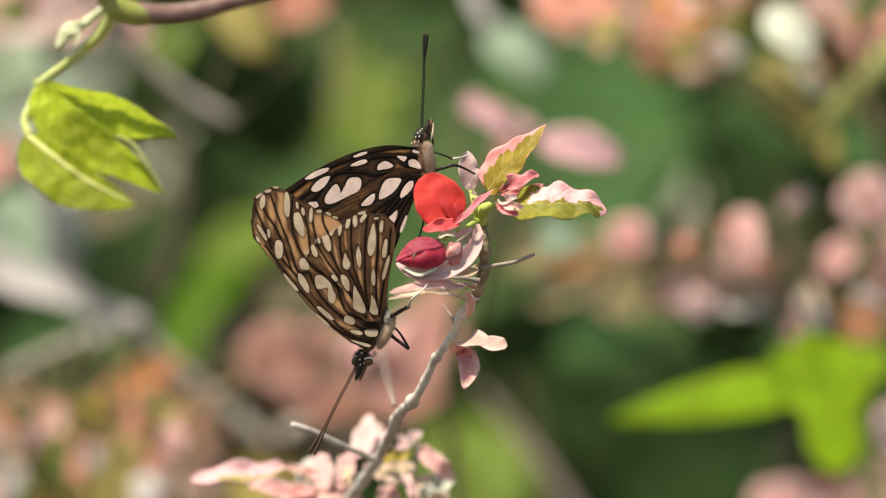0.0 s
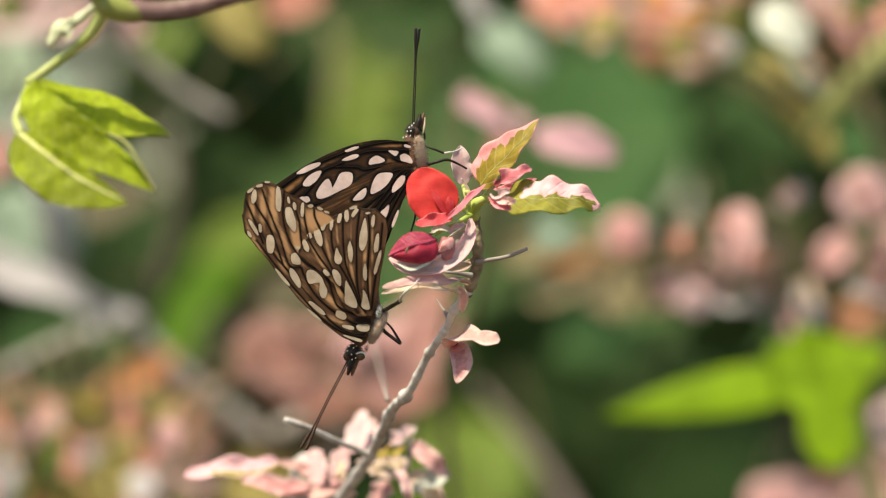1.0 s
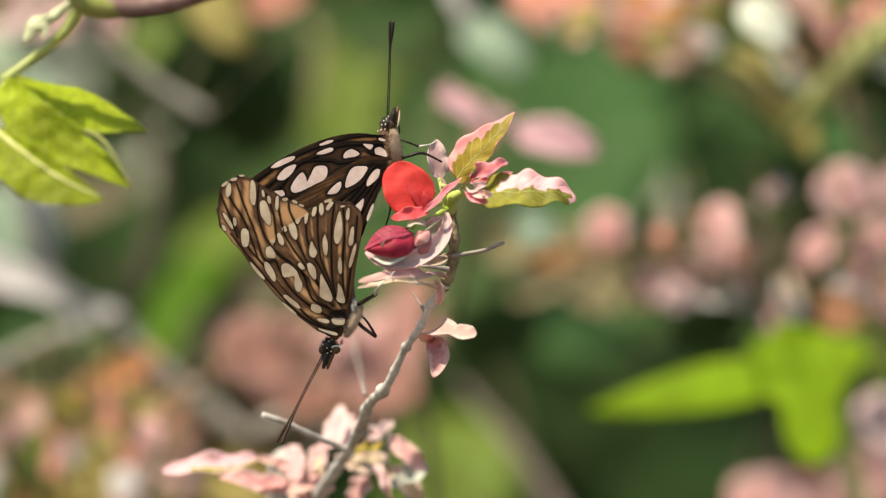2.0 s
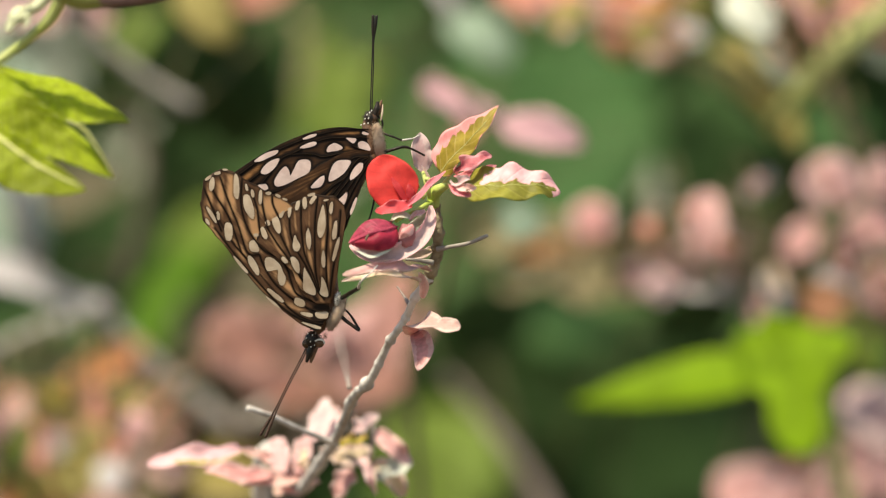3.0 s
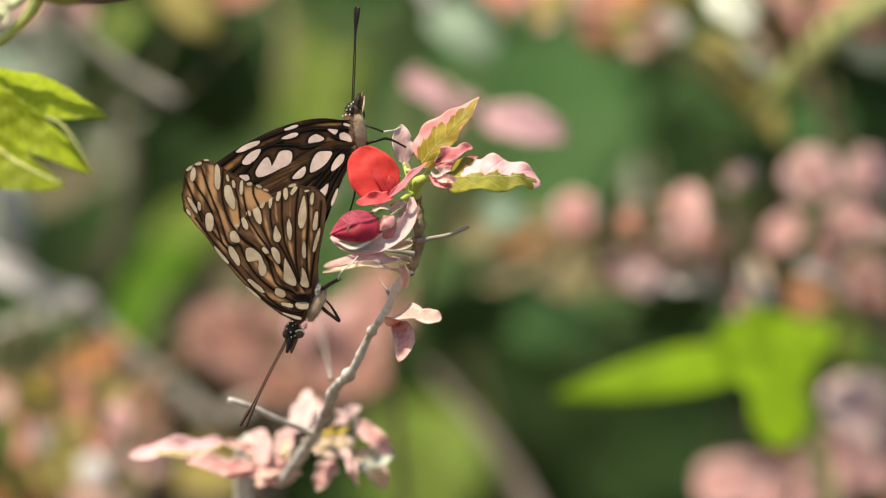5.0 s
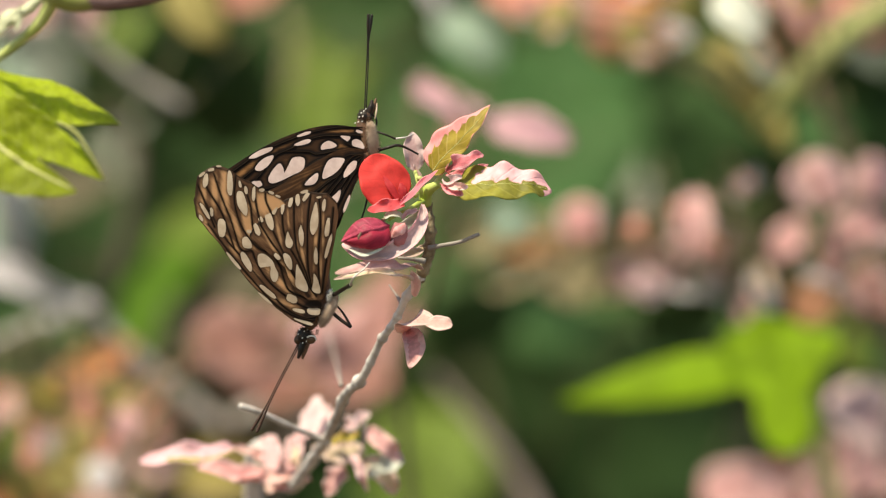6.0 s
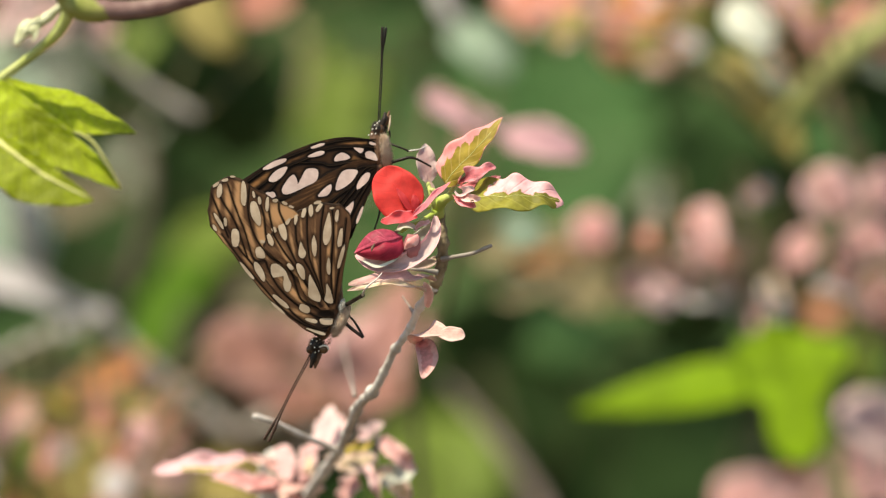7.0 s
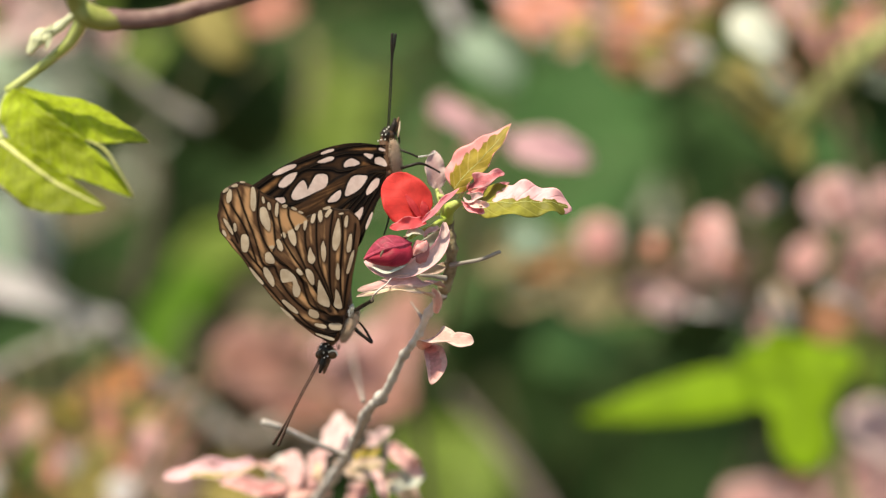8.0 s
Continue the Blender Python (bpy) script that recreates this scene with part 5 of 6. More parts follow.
# ---- climbing vine ----
def vine():
    v = thing("vine", W((-110, -60, 80)), "climbing vine with a purple stem and fresh lime-green leaflets", "vine")
    part("stem", tube([(-59.2, -67.5, 43.8), (-55.6, -67.5, 43.6), (-50.4, -67.5, 43.4), (-45.2, -67.5, 44), (-38.8, -69, 45.6), (-31.5, -72, 47.6), (-18.8, -82.5, 51.3), (1.6, -105, 60.1)], (2.0, 1.9, 1.75, 1.7, 1.7, 1.7, 1.8, 2.0), 12, 70, 0.08), "vine_stem", v, "smooth purple-brown stem")
    part("node", tube([(-62.7, -69, 48.9), (-61.4, -67.5, 45.9), (-59.8, -67.5, 44.3), (-56.6, -67.5, 43.4), (-53.5, -67.5, 43.4)], (1.6, 2.1, 2.3, 2.2, 1.75), 12, 30, 0.06), "vine_node", v, "green swollen stem node")
    part("stem", tube([(-61.8, -67.5, 45.9), (-63.6, -72, 50.9), (-65.9, -82.5, 57.5), (-71.1, -120, 68.9)], (1.8, 1.7, 1.7, 1.9), 10, 30, 0.08), "vine_node", v)
    part("petiole", tube([(-60.3, -66, 44.6), (-63.2, -63, 39.8), (-66.5, -60, 37), (-70.8, -58.5, 33.9), (-75.8, -57, 30.4)], (1.5, 1.15, 0.9, 0.8, 0.95), 10, 40, 0.05), "petiole", v, "pale green leaf stalk")
    part("petiole", tube([(-75.1, -57, 30.6), (-76.7, -57.8, 26.9), (-77.7, -59.2, 23.7), (-76.7, -60.8, 21)], (0.9, 0.8, 0.8, 0.9), 9, 24, 0.06), "petiole", v)
    part("shoot", tube([(-61.9, -66, 44.9), (-64.7, -63, 42.9), (-67.4, -61.5, 41.2), (-69.8, -61.5, 40.1), (-71.4, -61.5, 37.2)], (0.7, 0.9, 1.2, 1.4, 0.6), 9, 26, 0.35), "shoot", v, "downy pale young shoot")
    part("shoot", tube([(-67.2, -61.5, 41.4), (-67.8, -61.5, 39.9), (-68.1, -61.5, 38.4)], (0.8, 0.7, 0.35), 9, 16, 0.3), "shoot", v)
    for line, half in (([(-66.8, -62.5, 41.5), (-68.6, -62.5, 40.3), (-70.3, -62.5, 38.8), (-71.6, -62.5, 37.1)], 0.55), ([(-67.1, -62.8, 40.9), (-67.5, -62.8, 39.6), (-67.9, -62.8, 38.6), (-68.3, -62.8, 37.8)], 0.45), ([(-65.3, -62.5, 42.6), (-66.3, -62.5, 42.4), (-67.6, -62.5, 42), (-68.8, -62.5, 41.3)], 0.4), ([(-68.6, -63, 40.3), (-69.6, -63, 40.1), (-70.5, -63, 39.4), (-71.1, -63, 38.8)], 0.35)):
        part("young_leaf", blade(line, half, None, (0.1, -1, 0.4), 0.25, 0.1, 2, (0.9, 0.7), 0.2, 12, 6), "shoot", v, "tiny folded pale young leaf")
    sp = [(-74.9, -57, 30.9), (-68.4, -55.5, 28.1), (-62.1, -55.5, 25.8), (-55.7, -57, 23.4), (-49.1, -60, 20.7)]
    part("leaflet", blade(sp, 5.0, 5.0, (-0.1, -0.8, 0.85), -0.3, 0.5, 2, (0.72, 0.98, 1), nu=44, nv=20, fold=-0.9, crinkle=0.6, seed=1.5), "lime", v, "pointed lime-green leaflet")
    sp = [(-75, -58.5, 30.4), (-70.1, -60.8, 24.8), (-63.8, -61.5, 19.8), (-57.9, -63, 16), (-51.6, -64.5, 10.2)]
    part("leaflet", blade(sp, 2.5, 6.2, (-0.3, -1, 0.5), 0.4, 0.6, 2, (0.42, 0.8, 1), nu=44, nv=20, fold=0.5, crinkle=0.6, seed=2.5), "lime", v, "pointed lime-green leaflet")
    part("rim", tube([(-60.1, -64.5, 21), (-57, -65.2, 19.1), (-54.4, -65.2, 15.3), (-51.8, -64.5, 10.6)], (0.15, 0.32, 0.3, 0.2), 8, 30), "rib_green", v, "pale upturned leaflet edge")
    sp = [(-77.3, -60, 21.2), (-71.7, -67.5, 17.1), (-66.3, -70.5, 13.2), (-61.7, -72, 10.6), (-56.2, -73.5, 8)]
    leaf = part("leaflet", blade(sp, 2.4, 7.0, (-0.4, -1, 0.5), 0.4, 0.6, 2, (0.5, 0.85, 1), nu=44, nv=20, fold=0.6, crinkle=0.6, seed=3.5), "lime", v, "folded lime-green leaflet")
    part("midrib", rib(sp, (-0.4, -1, 0.5), 0.6, 3.5, 0.42), "rib_green", leaf)
    return v


# ---- background shrubs ----
LEAF_MESHES, STEMS = {}, {}


def leaf_mesh(kind, material):
    """A leaf 1 m long from its stalk along +x, facing +z; four shapes."""
    key = (kind, material)
    if key not in LEAF_MESHES:
        half = (0.30, 0.38, 0.24, 0.46)[kind]
        bm = blade([(0, 0, 0), (350, 0, 40), (700, 0, 30), (1000, 0, -60 - 30 * kind)], half * 1000, None, (0, 0, 1), 60.0, 40.0, 2, ((0.85, 0.6), (0.8, 0.5), (0.95, 0.6), (0.85, 0.45))[kind], 8.0, 10, 6, 0, kind * 2.0)
        bm.transform(Matrix.Translation((0, 0, -H)))
        me = bpy.data.meshes.new("leaf")
        bmesh.ops.recalc_face_normals(bm, faces=bm.faces)
        for f in bm.faces:
            f.smooth = True
        bm.to_mesh(me)
        bm.free()
        me.materials.append(M[material])
        LEAF_MESHES[key] = me
    return LEAF_MESHES[key]


def put_leaf(parent, kind, material, middle, length, turn, facing=(0, -0.8, 0.6), width=1.0, label=""):
    """A leaf round its middle (mm), length in mm, its tip turned from +x in the upright plane."""
    a = radians(turn)
    n = Vector(facing).normalized()
    x = Vector((math.cos(a), 0, math.sin(a)))
    x = (x - n * x.dot(n)).normalized()
    y = n.cross(x)
    s = length / 1000
    hang(parent, W(middle) - x * s / 2)
    ob = new("leaf", leaf_mesh(kind, material))
    ob.parent = parent
    m = Matrix((x, y, n)).transposed().to_4x4()
    m.translation = W(middle) - x * s / 2 - root(parent).location
    ob.matrix_basis = m @ Matrix.Diagonal((s, s * width, s, 1))
    return tagged(ob, label)


def lobed_leaf(centre, lobes, facing, thick=0.8, nr=14, na=240):
    """A lobed leaf spread round its middle (mm): each lobe has a length, a direction in degrees, a width and an exponent."""
    bm = bmesh.new()
    uvl = bm.loops.layers.uv.new("UVMap")
    face = Vector(facing).normalized()
    x = (Vector((1, 0, 0)) - face * face.x).normalized()
    z = x.cross(face).normalized() * -1
    z = z if z.z > 0 else -z
    grid = []
    for side in (1, -1):
        rows = []
        for i in range(nr + 1):
            row = []
            for j in range(na):
                a = 2 * math.pi * j / na
                reach = 0
                for length, turn, width, power in lobes:
                    off = abs((a - radians(turn) + math.pi) % (2 * math.pi) - math.pi)
                    reach = max(reach, length * math.exp(-(off / width) ** power))
                reach *= 1 + 0.05 * noise.noise(Vector((math.cos(a) * 4, math.sin(a) * 4, 1.7)))
                u = max(i / nr, 0.01)
                q = x * math.cos(a) * reach * u + z * math.sin(a) * reach * u
                lift = 0.04 * reach * math.sin(3 * a + 1) * u * u + side * thick / 2 * (1 - 0.7 * u)
                row.append(bm.verts.new(W(Vector(centre) + q + face * lift)))
            rows.append(row)
        grid.append(rows)

    def quad(vs, uvs):
        for lp, c in zip(bm.faces.new(vs).loops, uvs):
            lp[uvl].uv = c

    for j in range(na):
        k = (j + 1) % na
        for rows in grid:
            for i in range(nr):
                u0, u1, v = i / nr, (i + 1) / nr, 0.5 + 0.4 * math.sin(4 * math.pi * j / na)
                quad((rows[i][j], rows[i + 1][j], rows[i + 1][k], rows[i][k]), [(u0, v), (u1, v), (u1, v), (u0, v)])
        quad((grid[0][nr][j], grid[1][nr][j], grid[1][nr][k], grid[0][nr][k]), [(1, 0.5)] * 4)
    for rows in grid:
        bm.faces.new(rows[0])
    return bm


def hang(parent, base):
    """A thin stalk from the nearest stem of the plant to a leaf's base."""
    to_mm = lambda p: ((p.x) * 1000, p.y * 1000, (p.z - H) * 1000)
    near = min(STEMS.get(parent, [base]), key=lambda q: (q - base).length)
    mid = (near + base) / 2 + Vector((0, 0, 0.12 * (near - base).length))
    part("stalk", tube([to_mm(near), to_mm(mid), to_mm(base)], (0.8, 0.6, 0.45), 6, 10, 0.1), "dark_stem", parent)


def bg_stem(parent, pts, radii, material="bark", label=""):
    STEMS.setdefault(parent, []).extend(smooth([W(p) for p in pts], 60))
    return part("stem", tube(pts, radii, 10, 30, 0.15), material, parent, label)


def background():
    rnd = random.Random(7)

    def face():
        return (rnd.uniform(-0.35, 0.25), -1, rnd.uniform(0.2, 0.65))

    # shrub of pink leaves behind to one side
    a = thing("shrub", (0.52, 0.62, 0.0), "pink and salmon leaved garden shrub behind the pair", "shrub", "background shrubs")
    bg_stem(a, [(520, 620, -800), (480, 610, -500), (400, 600, -200), (138.6, 600, -21.2), (117.1, 600, -8.7), (83.2, 600, -5.2), (42.1, 600, -5.2)], (9, 7, 5, 3.2, 2.4, 1.8, 1.0), "bark_dark")
    bg_stem(a, [(165.6, 620, -32.4), (153.8, 610, -1.6), (138.6, 600, 34.1), (124.3, 600, 68), (110, 600, 105.5)], (3, 2.4, 2, 1.6, 1.4), "bark_dark")
    for x, y, z, k, m, ln, turn, w in (
                (56.4, 540, 4, 3, "rosy", 13.4, 100, 1), (80.7, 640, 2, 1, "salmon", 16.5, 30, 0.8), (87.8, 490, 1.5, 1, "bgpink", 22.4, 84, 0.72), (85, 520, -6.6, 0, "rosy", 15.3, 190, 0.9),
                (56, 640, -14.5, 1, "drab", 23.8, 150, 1), (33.4, 700, -1.7, 1, "drab", 24.7, 10, 0.8), (41, 700, -15, 0, "drab", 24.7, 20, 0.7), (67, 640, -19, 0, "drab", 25.6, 5, 0.5),
                (51.7, 680, 2.1, 0, "drab", 20.6, -10, 0.5), (46.9, 640, -5.3, 0, "orange", 23.8, 5, 0.5), (61.9, 650, -4.4, 0, "gold", 20.3, 10, 0.5)):
        put_leaf(a, k, m, (x, y, z), ln, turn, (rnd.uniform(-0.3, 0.1), -1, rnd.uniform(0.2, 0.5)), w)
    for x, y, z, k, m, ln, turn, w in (
                (75.7, 500, -16.2, 3, "pale", 10.4, 60, 1), (100.2, 600, -18.6, 1, "lilac", 10.7, -20, 0.8), (68.6, 680, -22.3, 1, "dim", 20.6, 0, 0.9), (112.7, 640, 0.2, 0, "rosy", 14.6, -30, 0.8),
                (108.8, 500, -17.4, 1, "cream", 15.9, 95, 0.65), (117.3, 500, -2.3, 1, "bgpink", 14.2, 50, 0.9), (123.2, 470, 14.1, 3, "bgpink", 18.4, 120, 1), (123.4, 490, -21.5, 3, "umber_rose", 14.1, 20, 1),
                (145.2, 520, 15.4, 3, "bgpink", 16.1, 60, 1), (140.1, 520, 0.2, 1, "bgpink", 18.7, 10, 1), (145.4, 540, -17, 3, "rosy", 17.2, 100, 1)):
        put_leaf(a, k, m, (x, y, z), ln, turn, (rnd.uniform(-0.3, 0.1), -1, rnd.uniform(0.2, 0.5)), w)
    for x, y, z, k, m, ln, turn, w in (
                (135.1, 560, -6.8, 1, "rosy", 13.9, 30, 0.9), (120.7, 700, -7.4, 0, "deep", 28.5, 10, 0.9), (119, 760, 8.1, 1, "deep", 29.5, 30, 0.9), (149, 720, 6, 1, "deep", 26.9, 60, 0.9),
                (87.5, 720, -30.5, 1, "deep", 30.7, 5, 0.8), (106.7, 720, -30.5, 1, "deep", 25, 5, 0.8), (143.9, 620, -36, 0, "olive", 25.3, -60, 0.9)):
        put_leaf(a, k, m, (x, y, z), ln, turn, (rnd.uniform(-0.3, 0.1), -1, rnd.uniform(0.2, 0.5)), w)
    # lower part of it
    for x, y, z, k, m, ln, turn, w in ((105.5, 560, -79.9, 3, "bgpink", 24.4, 10, 0.8), (139.9, 500, -55.1, 3, "pale", 25.1, 140, 0.9), (131.6, 520, -71.1, 1, "bgpink", 23.7, 20, 1), (147.1, 540, -70.3, 1, "peach", 25.8, 80, 1), (119.6, 540, -82.3, 3, "bgpink", 27.5, 30, 0.8), (127.8, 600, -64.1, 1, "orange", 23.2, 70, 0.7)):
        put_leaf(a, k, m, (x, y, z), ln, turn, face(), w)

    # shrub hanging in from above
    b = thing("shrub", (0.75, 0.75, 0.0), "tall shrub with salmon, white and tan leaves overhead", "shrub", "background shrubs")
    bg_stem(b, [(750, 750, -800), (700, 740, -300), (520, 700, 130), (240, 640, 112), (185.9, 600, 88), (158, 560, 71), (131.2, 500, 56.2), (116.5, 500, 40.3), (109.6, 520, 30.7)], (12, 10, 8, 6, 5, 4.4, 4.2, 3.8, 2.6), "olive_stem", "olive green stem")
    bg_stem(b, [(143.5, 640, 69.7), (112, 630, 76.6), (84.2, 620, 83.3), (39, 620, 87)], (2.5, 2.2, 2, 1.6), "bark_dark")
    for x, y, z, k, m, ln, turn, w in (
                (41.1, 560, 74.2, 0, "salmon", 29.6, 170, 0.9), (55.3, 620, 77.9, 1, "peach", 21.7, 30, 1), (70.7, 560, 69.8, 1, "orange", 26.1, -100, 1), (65, 550, 64.2, 3, "salmon", 19, -100, 0.9),
                (84.2, 620, 72.5, 1, "dusk", 25.3, -60, 1), (95.2, 390, 59.9, 1, "white", 17.8, -40, 0.85), (119.4, 560, 73.3, 1, "bgpink", 20.9, -50, 1), (131.5, 580, 62.8, 1, "dusk", 22.9, -40, 1),
                (123.4, 600, 58.2, 1, "salmon", 16.1, -60, 1), (103.1, 520, 46.8, 2, "tan", 32.2, -58, 0.8), (113.4, 530, 33.5, 2, "tan", 22.2, -65, 0.8)):
        put_leaf(b, k, m, (x, y, z), ln, turn, face(), w)
    for x, y, z, k, m, ln, turn, w in (
                (87.7, 600, 61.8, 1, "lilac", 14.3, 30, 0.9), (68.1, 560, 56.2, 3, "gold", 10.4, 30, 1), (104.9, 660, 61.3, 0, "dim", 31.5, -65, 0.8), (96.3, 640, 75.2, 0, "olive", 23.8, -70, 1),
                (135, 600, 75.2, 0, "mid", 25, -70, 0.7), (145.5, 560, 66.3, 1, "dusk", 22.6, -50, 1)):
        put_leaf(b, k, m, (x, y, z), ln, turn, face(), w)

    # pink sprig close behind
    c = thing("shrub", (0.05, 0.42, 0.0), "small shrub with soft pink leaves close behind", "shrub", "background shrubs")
    bg_stem(c, [(50, 420, -800), (40, 420, -400), (2.5, 400, -56.1), (10.2, 380, -18.3), (17.6, 360, 16.8), (22.2, 360, 29)], (5, 4, 1.3, 1.1, 0.9, 0.6), "dark_stem")
    for x, y, z, k, m, ln, turn, w in ((13.1, 400, 36.7, 0, "candy", 20.3, -35, 0.75), (37.9, 390, 27.1, 1, "candy", 24, -10, 0.62), (23, 430, 33.7, 1, "candy", 9.9, -30, 0.9), (9.8, 440, 40, 1, "dusk", 9.6, 10, 0.9), (18.6, 440, 29.4, 1, "dusk", 10, 20, 0.9), (32.6, 420, 3.3, 3, "teal", 12.7, 20, 1)):
        put_leaf(c, k, m, (x, y, z), ln, turn, (0.1, -1, 0.4), w)

    # big salmon leaves below and stems on the other side
    e = thing("shrub", (-0.20, 0.70, 0.0), "grey-stemmed shrub with salmon and orange leaves", "shrub", "background shrubs")
    bg_stem(e, [(-200, 700, -800), (-180, 700, -400), (-41, 640, -84), (-59.3, 640, -62), (-83.1, 640, -41), (-95.5, 640, -29.1)], (9, 7, 4.0, 3.6, 3.0, 2.4), "pale_bark", "grey forked stem")
    bg_stem(e, [(-95.5, 640, -30), (-91.5, 660, -7.2), (-86, 680, 20.8), (-91.8, 700, 45.7)], (2.0, 2.2, 2.0, 1.8), "brown_stem", "brown upright stem")
    bg_stem(e, [(-95.5, 640, -27.3), (-118.2, 620, -15.2), (-140, 600, -4.3), (-165.7, 590, 7.3)], (2.6, 3.8, 4.2, 4.0), "ash_bark", "pale grey stem")
    bg_stem(e, [(-92.7, 570, -21.2), (-114.6, 570, -29.3), (-137.4, 570, -40.1), (-149.6, 570, -46.3)], (2.0, 2.3, 2.3, 2.3), "pale_bark", "pale grey stem")
    bg_stem(e, [(-118.2, 620, -14.3), (-121.1, 610, 0.2), (-125.7, 600, 18), (-132.8, 600, 43)], (2.4, 3.2, 3.2, 2.8), "ash_bark", "pale grey stem")
    bg_stem(e, [(-65.1, 560, 39.3), (-80.8, 560, 48.9), (-98.2, 560, 64.6), (-110.4, 560, 83.7)], (1.9, 1.8, 1.7, 1.6), "pale_bark", "grey hanging stem")
    bg_stem(e, [(-41, 640, -84), (-35.1, 620, -57.7), (-25.9, 610, -44.7), (-8, 620, -36)], (2.2, 1.6, 1.4, 1.0), "bark_dark")
    bg_stem(e, [(-41, 640, -84), (-54.3, 600, -57), (-49.8, 570, -38.4)], (2.0, 1.4, 1.0), "bark_dark")
    bg_stem(e, [(-41, 640, -93.2), (-82.8, 600, -78.4), (-113.2, 600, -65.9), (-140.9, 610, -53.7)], (2.2, 1.6, 1.4, 1.0), "bark_dark")
    bg_stem(e, [(13.3, 800, -50), (28.3, 800, -68.1), (44.4, 800, -90.2), (55.4, 800, -112.3)], (1.2, 2.2, 2.8, 3.2), "dull_bark", "grey brown stem")
    for x, y, z, k, m, ln, turn, w in (
                (-50.9, 540, -33.3, 3, "rosebrown", 25.8, 160, 1), (-39.5, 580, -35.1, 1, "rosebrown", 31.7, 20, 0.9), (-23.9, 600, -38.2, 1, "dusk", 35.7, 0, 0.9), (-8.1, 640, -32.8, 1, "dusk", 32.9, 40, 0.9),
                (-33.3, 620, -48.6, 0, "salmon", 36.2, -10, 0.8), (-47.1, 600, -44.5, 0, "dusk", 26.8, -20, 0.8), (-3.6, 720, -22.8, 1, "rosebrown", 28.8, 70, 0.8), (-12, 680, -48.6, 1, "rosebrown", 24.4, 20, 0.9),
                (-134.6, 600, -53.4, 1, "salmon", 25, 170, 1), (-119.6, 590, -57.5, 1, "salmon", 24.8, 100, 0.9), (-98, 600, -44.5, 0, "orange", 37.5, 35, 0.55)):
        put_leaf(e, k, m, (x, y, z), ln, turn, (rnd.uniform(-0.35, 0.05), -1, rnd.uniform(0.25, 0.5)), w)
    for x, y, z, k, m, ln, turn, w in (
                (-96.5, 620, -57.7, 0, "tan", 32.5, 30, 0.6), (-129.4, 720, -43, 0, "mid", 38.4, 20, 0.5), (-78.4, 600, -62.3, 0, "rosebrown", 23.2, 20, 0.8), (-119.3, 800, 14.3, 1, "umber", 38.2, 15, 0.7),
                (-99.1, 560, -71.2, 1, "tan", 26.1, 60, 1), (-120, 560, -62.5, 1, "olive", 15.7, 80, 0.8), (-133.9, 560, -69.5, 1, "lilac", 20.9, 80, 0.8), (-126, 560, -58.1, 1, "bgpink", 12.2, 60, 0.8),
                (-82.9, 600, -73, 1, "peach", 30.4, 10, 0.8), (-112.8, 620, -66.7, 1, "dusk", 21.7, 60, 1), (-57.5, 640, -76.7, 1, "tan", 36.6, 5, 0.8)):
        put_leaf(e, k, m, (x, y, z), ln, turn, (rnd.uniform(-0.35, 0.05), -1, rnd.uniform(0.25, 0.5)), w)
    for x, y, z, k, m, ln, turn, w in (
                (-83.1, 640, -54.7, 0, "salmon", 32.9, 40, 0.6), (-141.7, 620, -68.5, 1, "salmon", 25.3, 10, 1), (-90.6, 580, -80.9, 3, "peach", 28.2, 10, 1), (-116.8, 600, -85.5, 1, "orange", 28.6, 10, 1),
                (-149, 620, -57.7, 1, "salmon", 28.9, 10, 1)):
        put_leaf(e, k, m, (x, y, z), ln, turn, (rnd.uniform(-0.35, 0.05), -1, rnd.uniform(0.25, 0.5)), w)
    # the long lilac leaf is added along the pale grey stem to lighten it
    for x, y, z, k, m, ln, turn, w in (
            (-141.7, 640, 77.1, 1, "bgpink", 29.3, 20, 1), (-143, 700, 47.6, 3, "teal", 45.5, 70, 1), (-123.4, 640, 10.2, 1, "white", 20.1, 75, 0.6), (-128.5, 590, -11.9, 2, "lilac", 46.1, -25, 0.55), (-100.8, 560, -23.3, 2, "lilac", 19.2, 40, 0.6), (-130.9, 620, 74.3, 1, "pale", 30.7, 10, 0.8), (-124.9, 660, 76.1, 1, "peach", 27.8, -20, 1), (-141.5, 660, 57.6, 3, "teal", 31.5, 80, 1), (-147.2, 640, 28.6, 1, "dusk", 23.8, 40, 1), (-61.3, 560, 68.9, 1, "tan", 26.1, -55, 0.8), (11.9, 620, 77, 2, "lilac", 19.9, -60, 0.6), (-45.9, 620, 77.9, 1, "salmon", 19.9, 10, 1), (-108, 1000, 79.5, 1, "olive", 29, 60, 0.7), (-135.7, 680, 3.9, 3, "teal", 37.5, 80, 1)):
        put_leaf(e, k, m, (x, y, z), ln, turn, face(), w)

    # many small leaves among the large ones
    def scatter(plant, seed, count, x0, x1, z0, z1, tones, near=430, far=680, small=4.7, large=9.5):
        r2 = random.Random(seed)
        for _ in range(count):
            d = r2.uniform(near, far)
            k = 1 + d / 1000
            at = (r2.uniform(x0, x1) * k, d, r2.uniform(z0, z1) * k)
            put_leaf(plant, r2.randrange(4), r2.choice(tones), at, r2.uniform(small, large) * k, r2.uniform(0, 360), (r2.uniform(-0.5, 0.5), -1, r2.uniform(-0.2, 0.6)), r2.uniform(0.7, 1.1))

    scatter(a, 13, 24, 30.8, 101.1, -13.3, 1.2, ("rosy", "candy", "drab", "olive", "deep", "dim"), 560, 700)
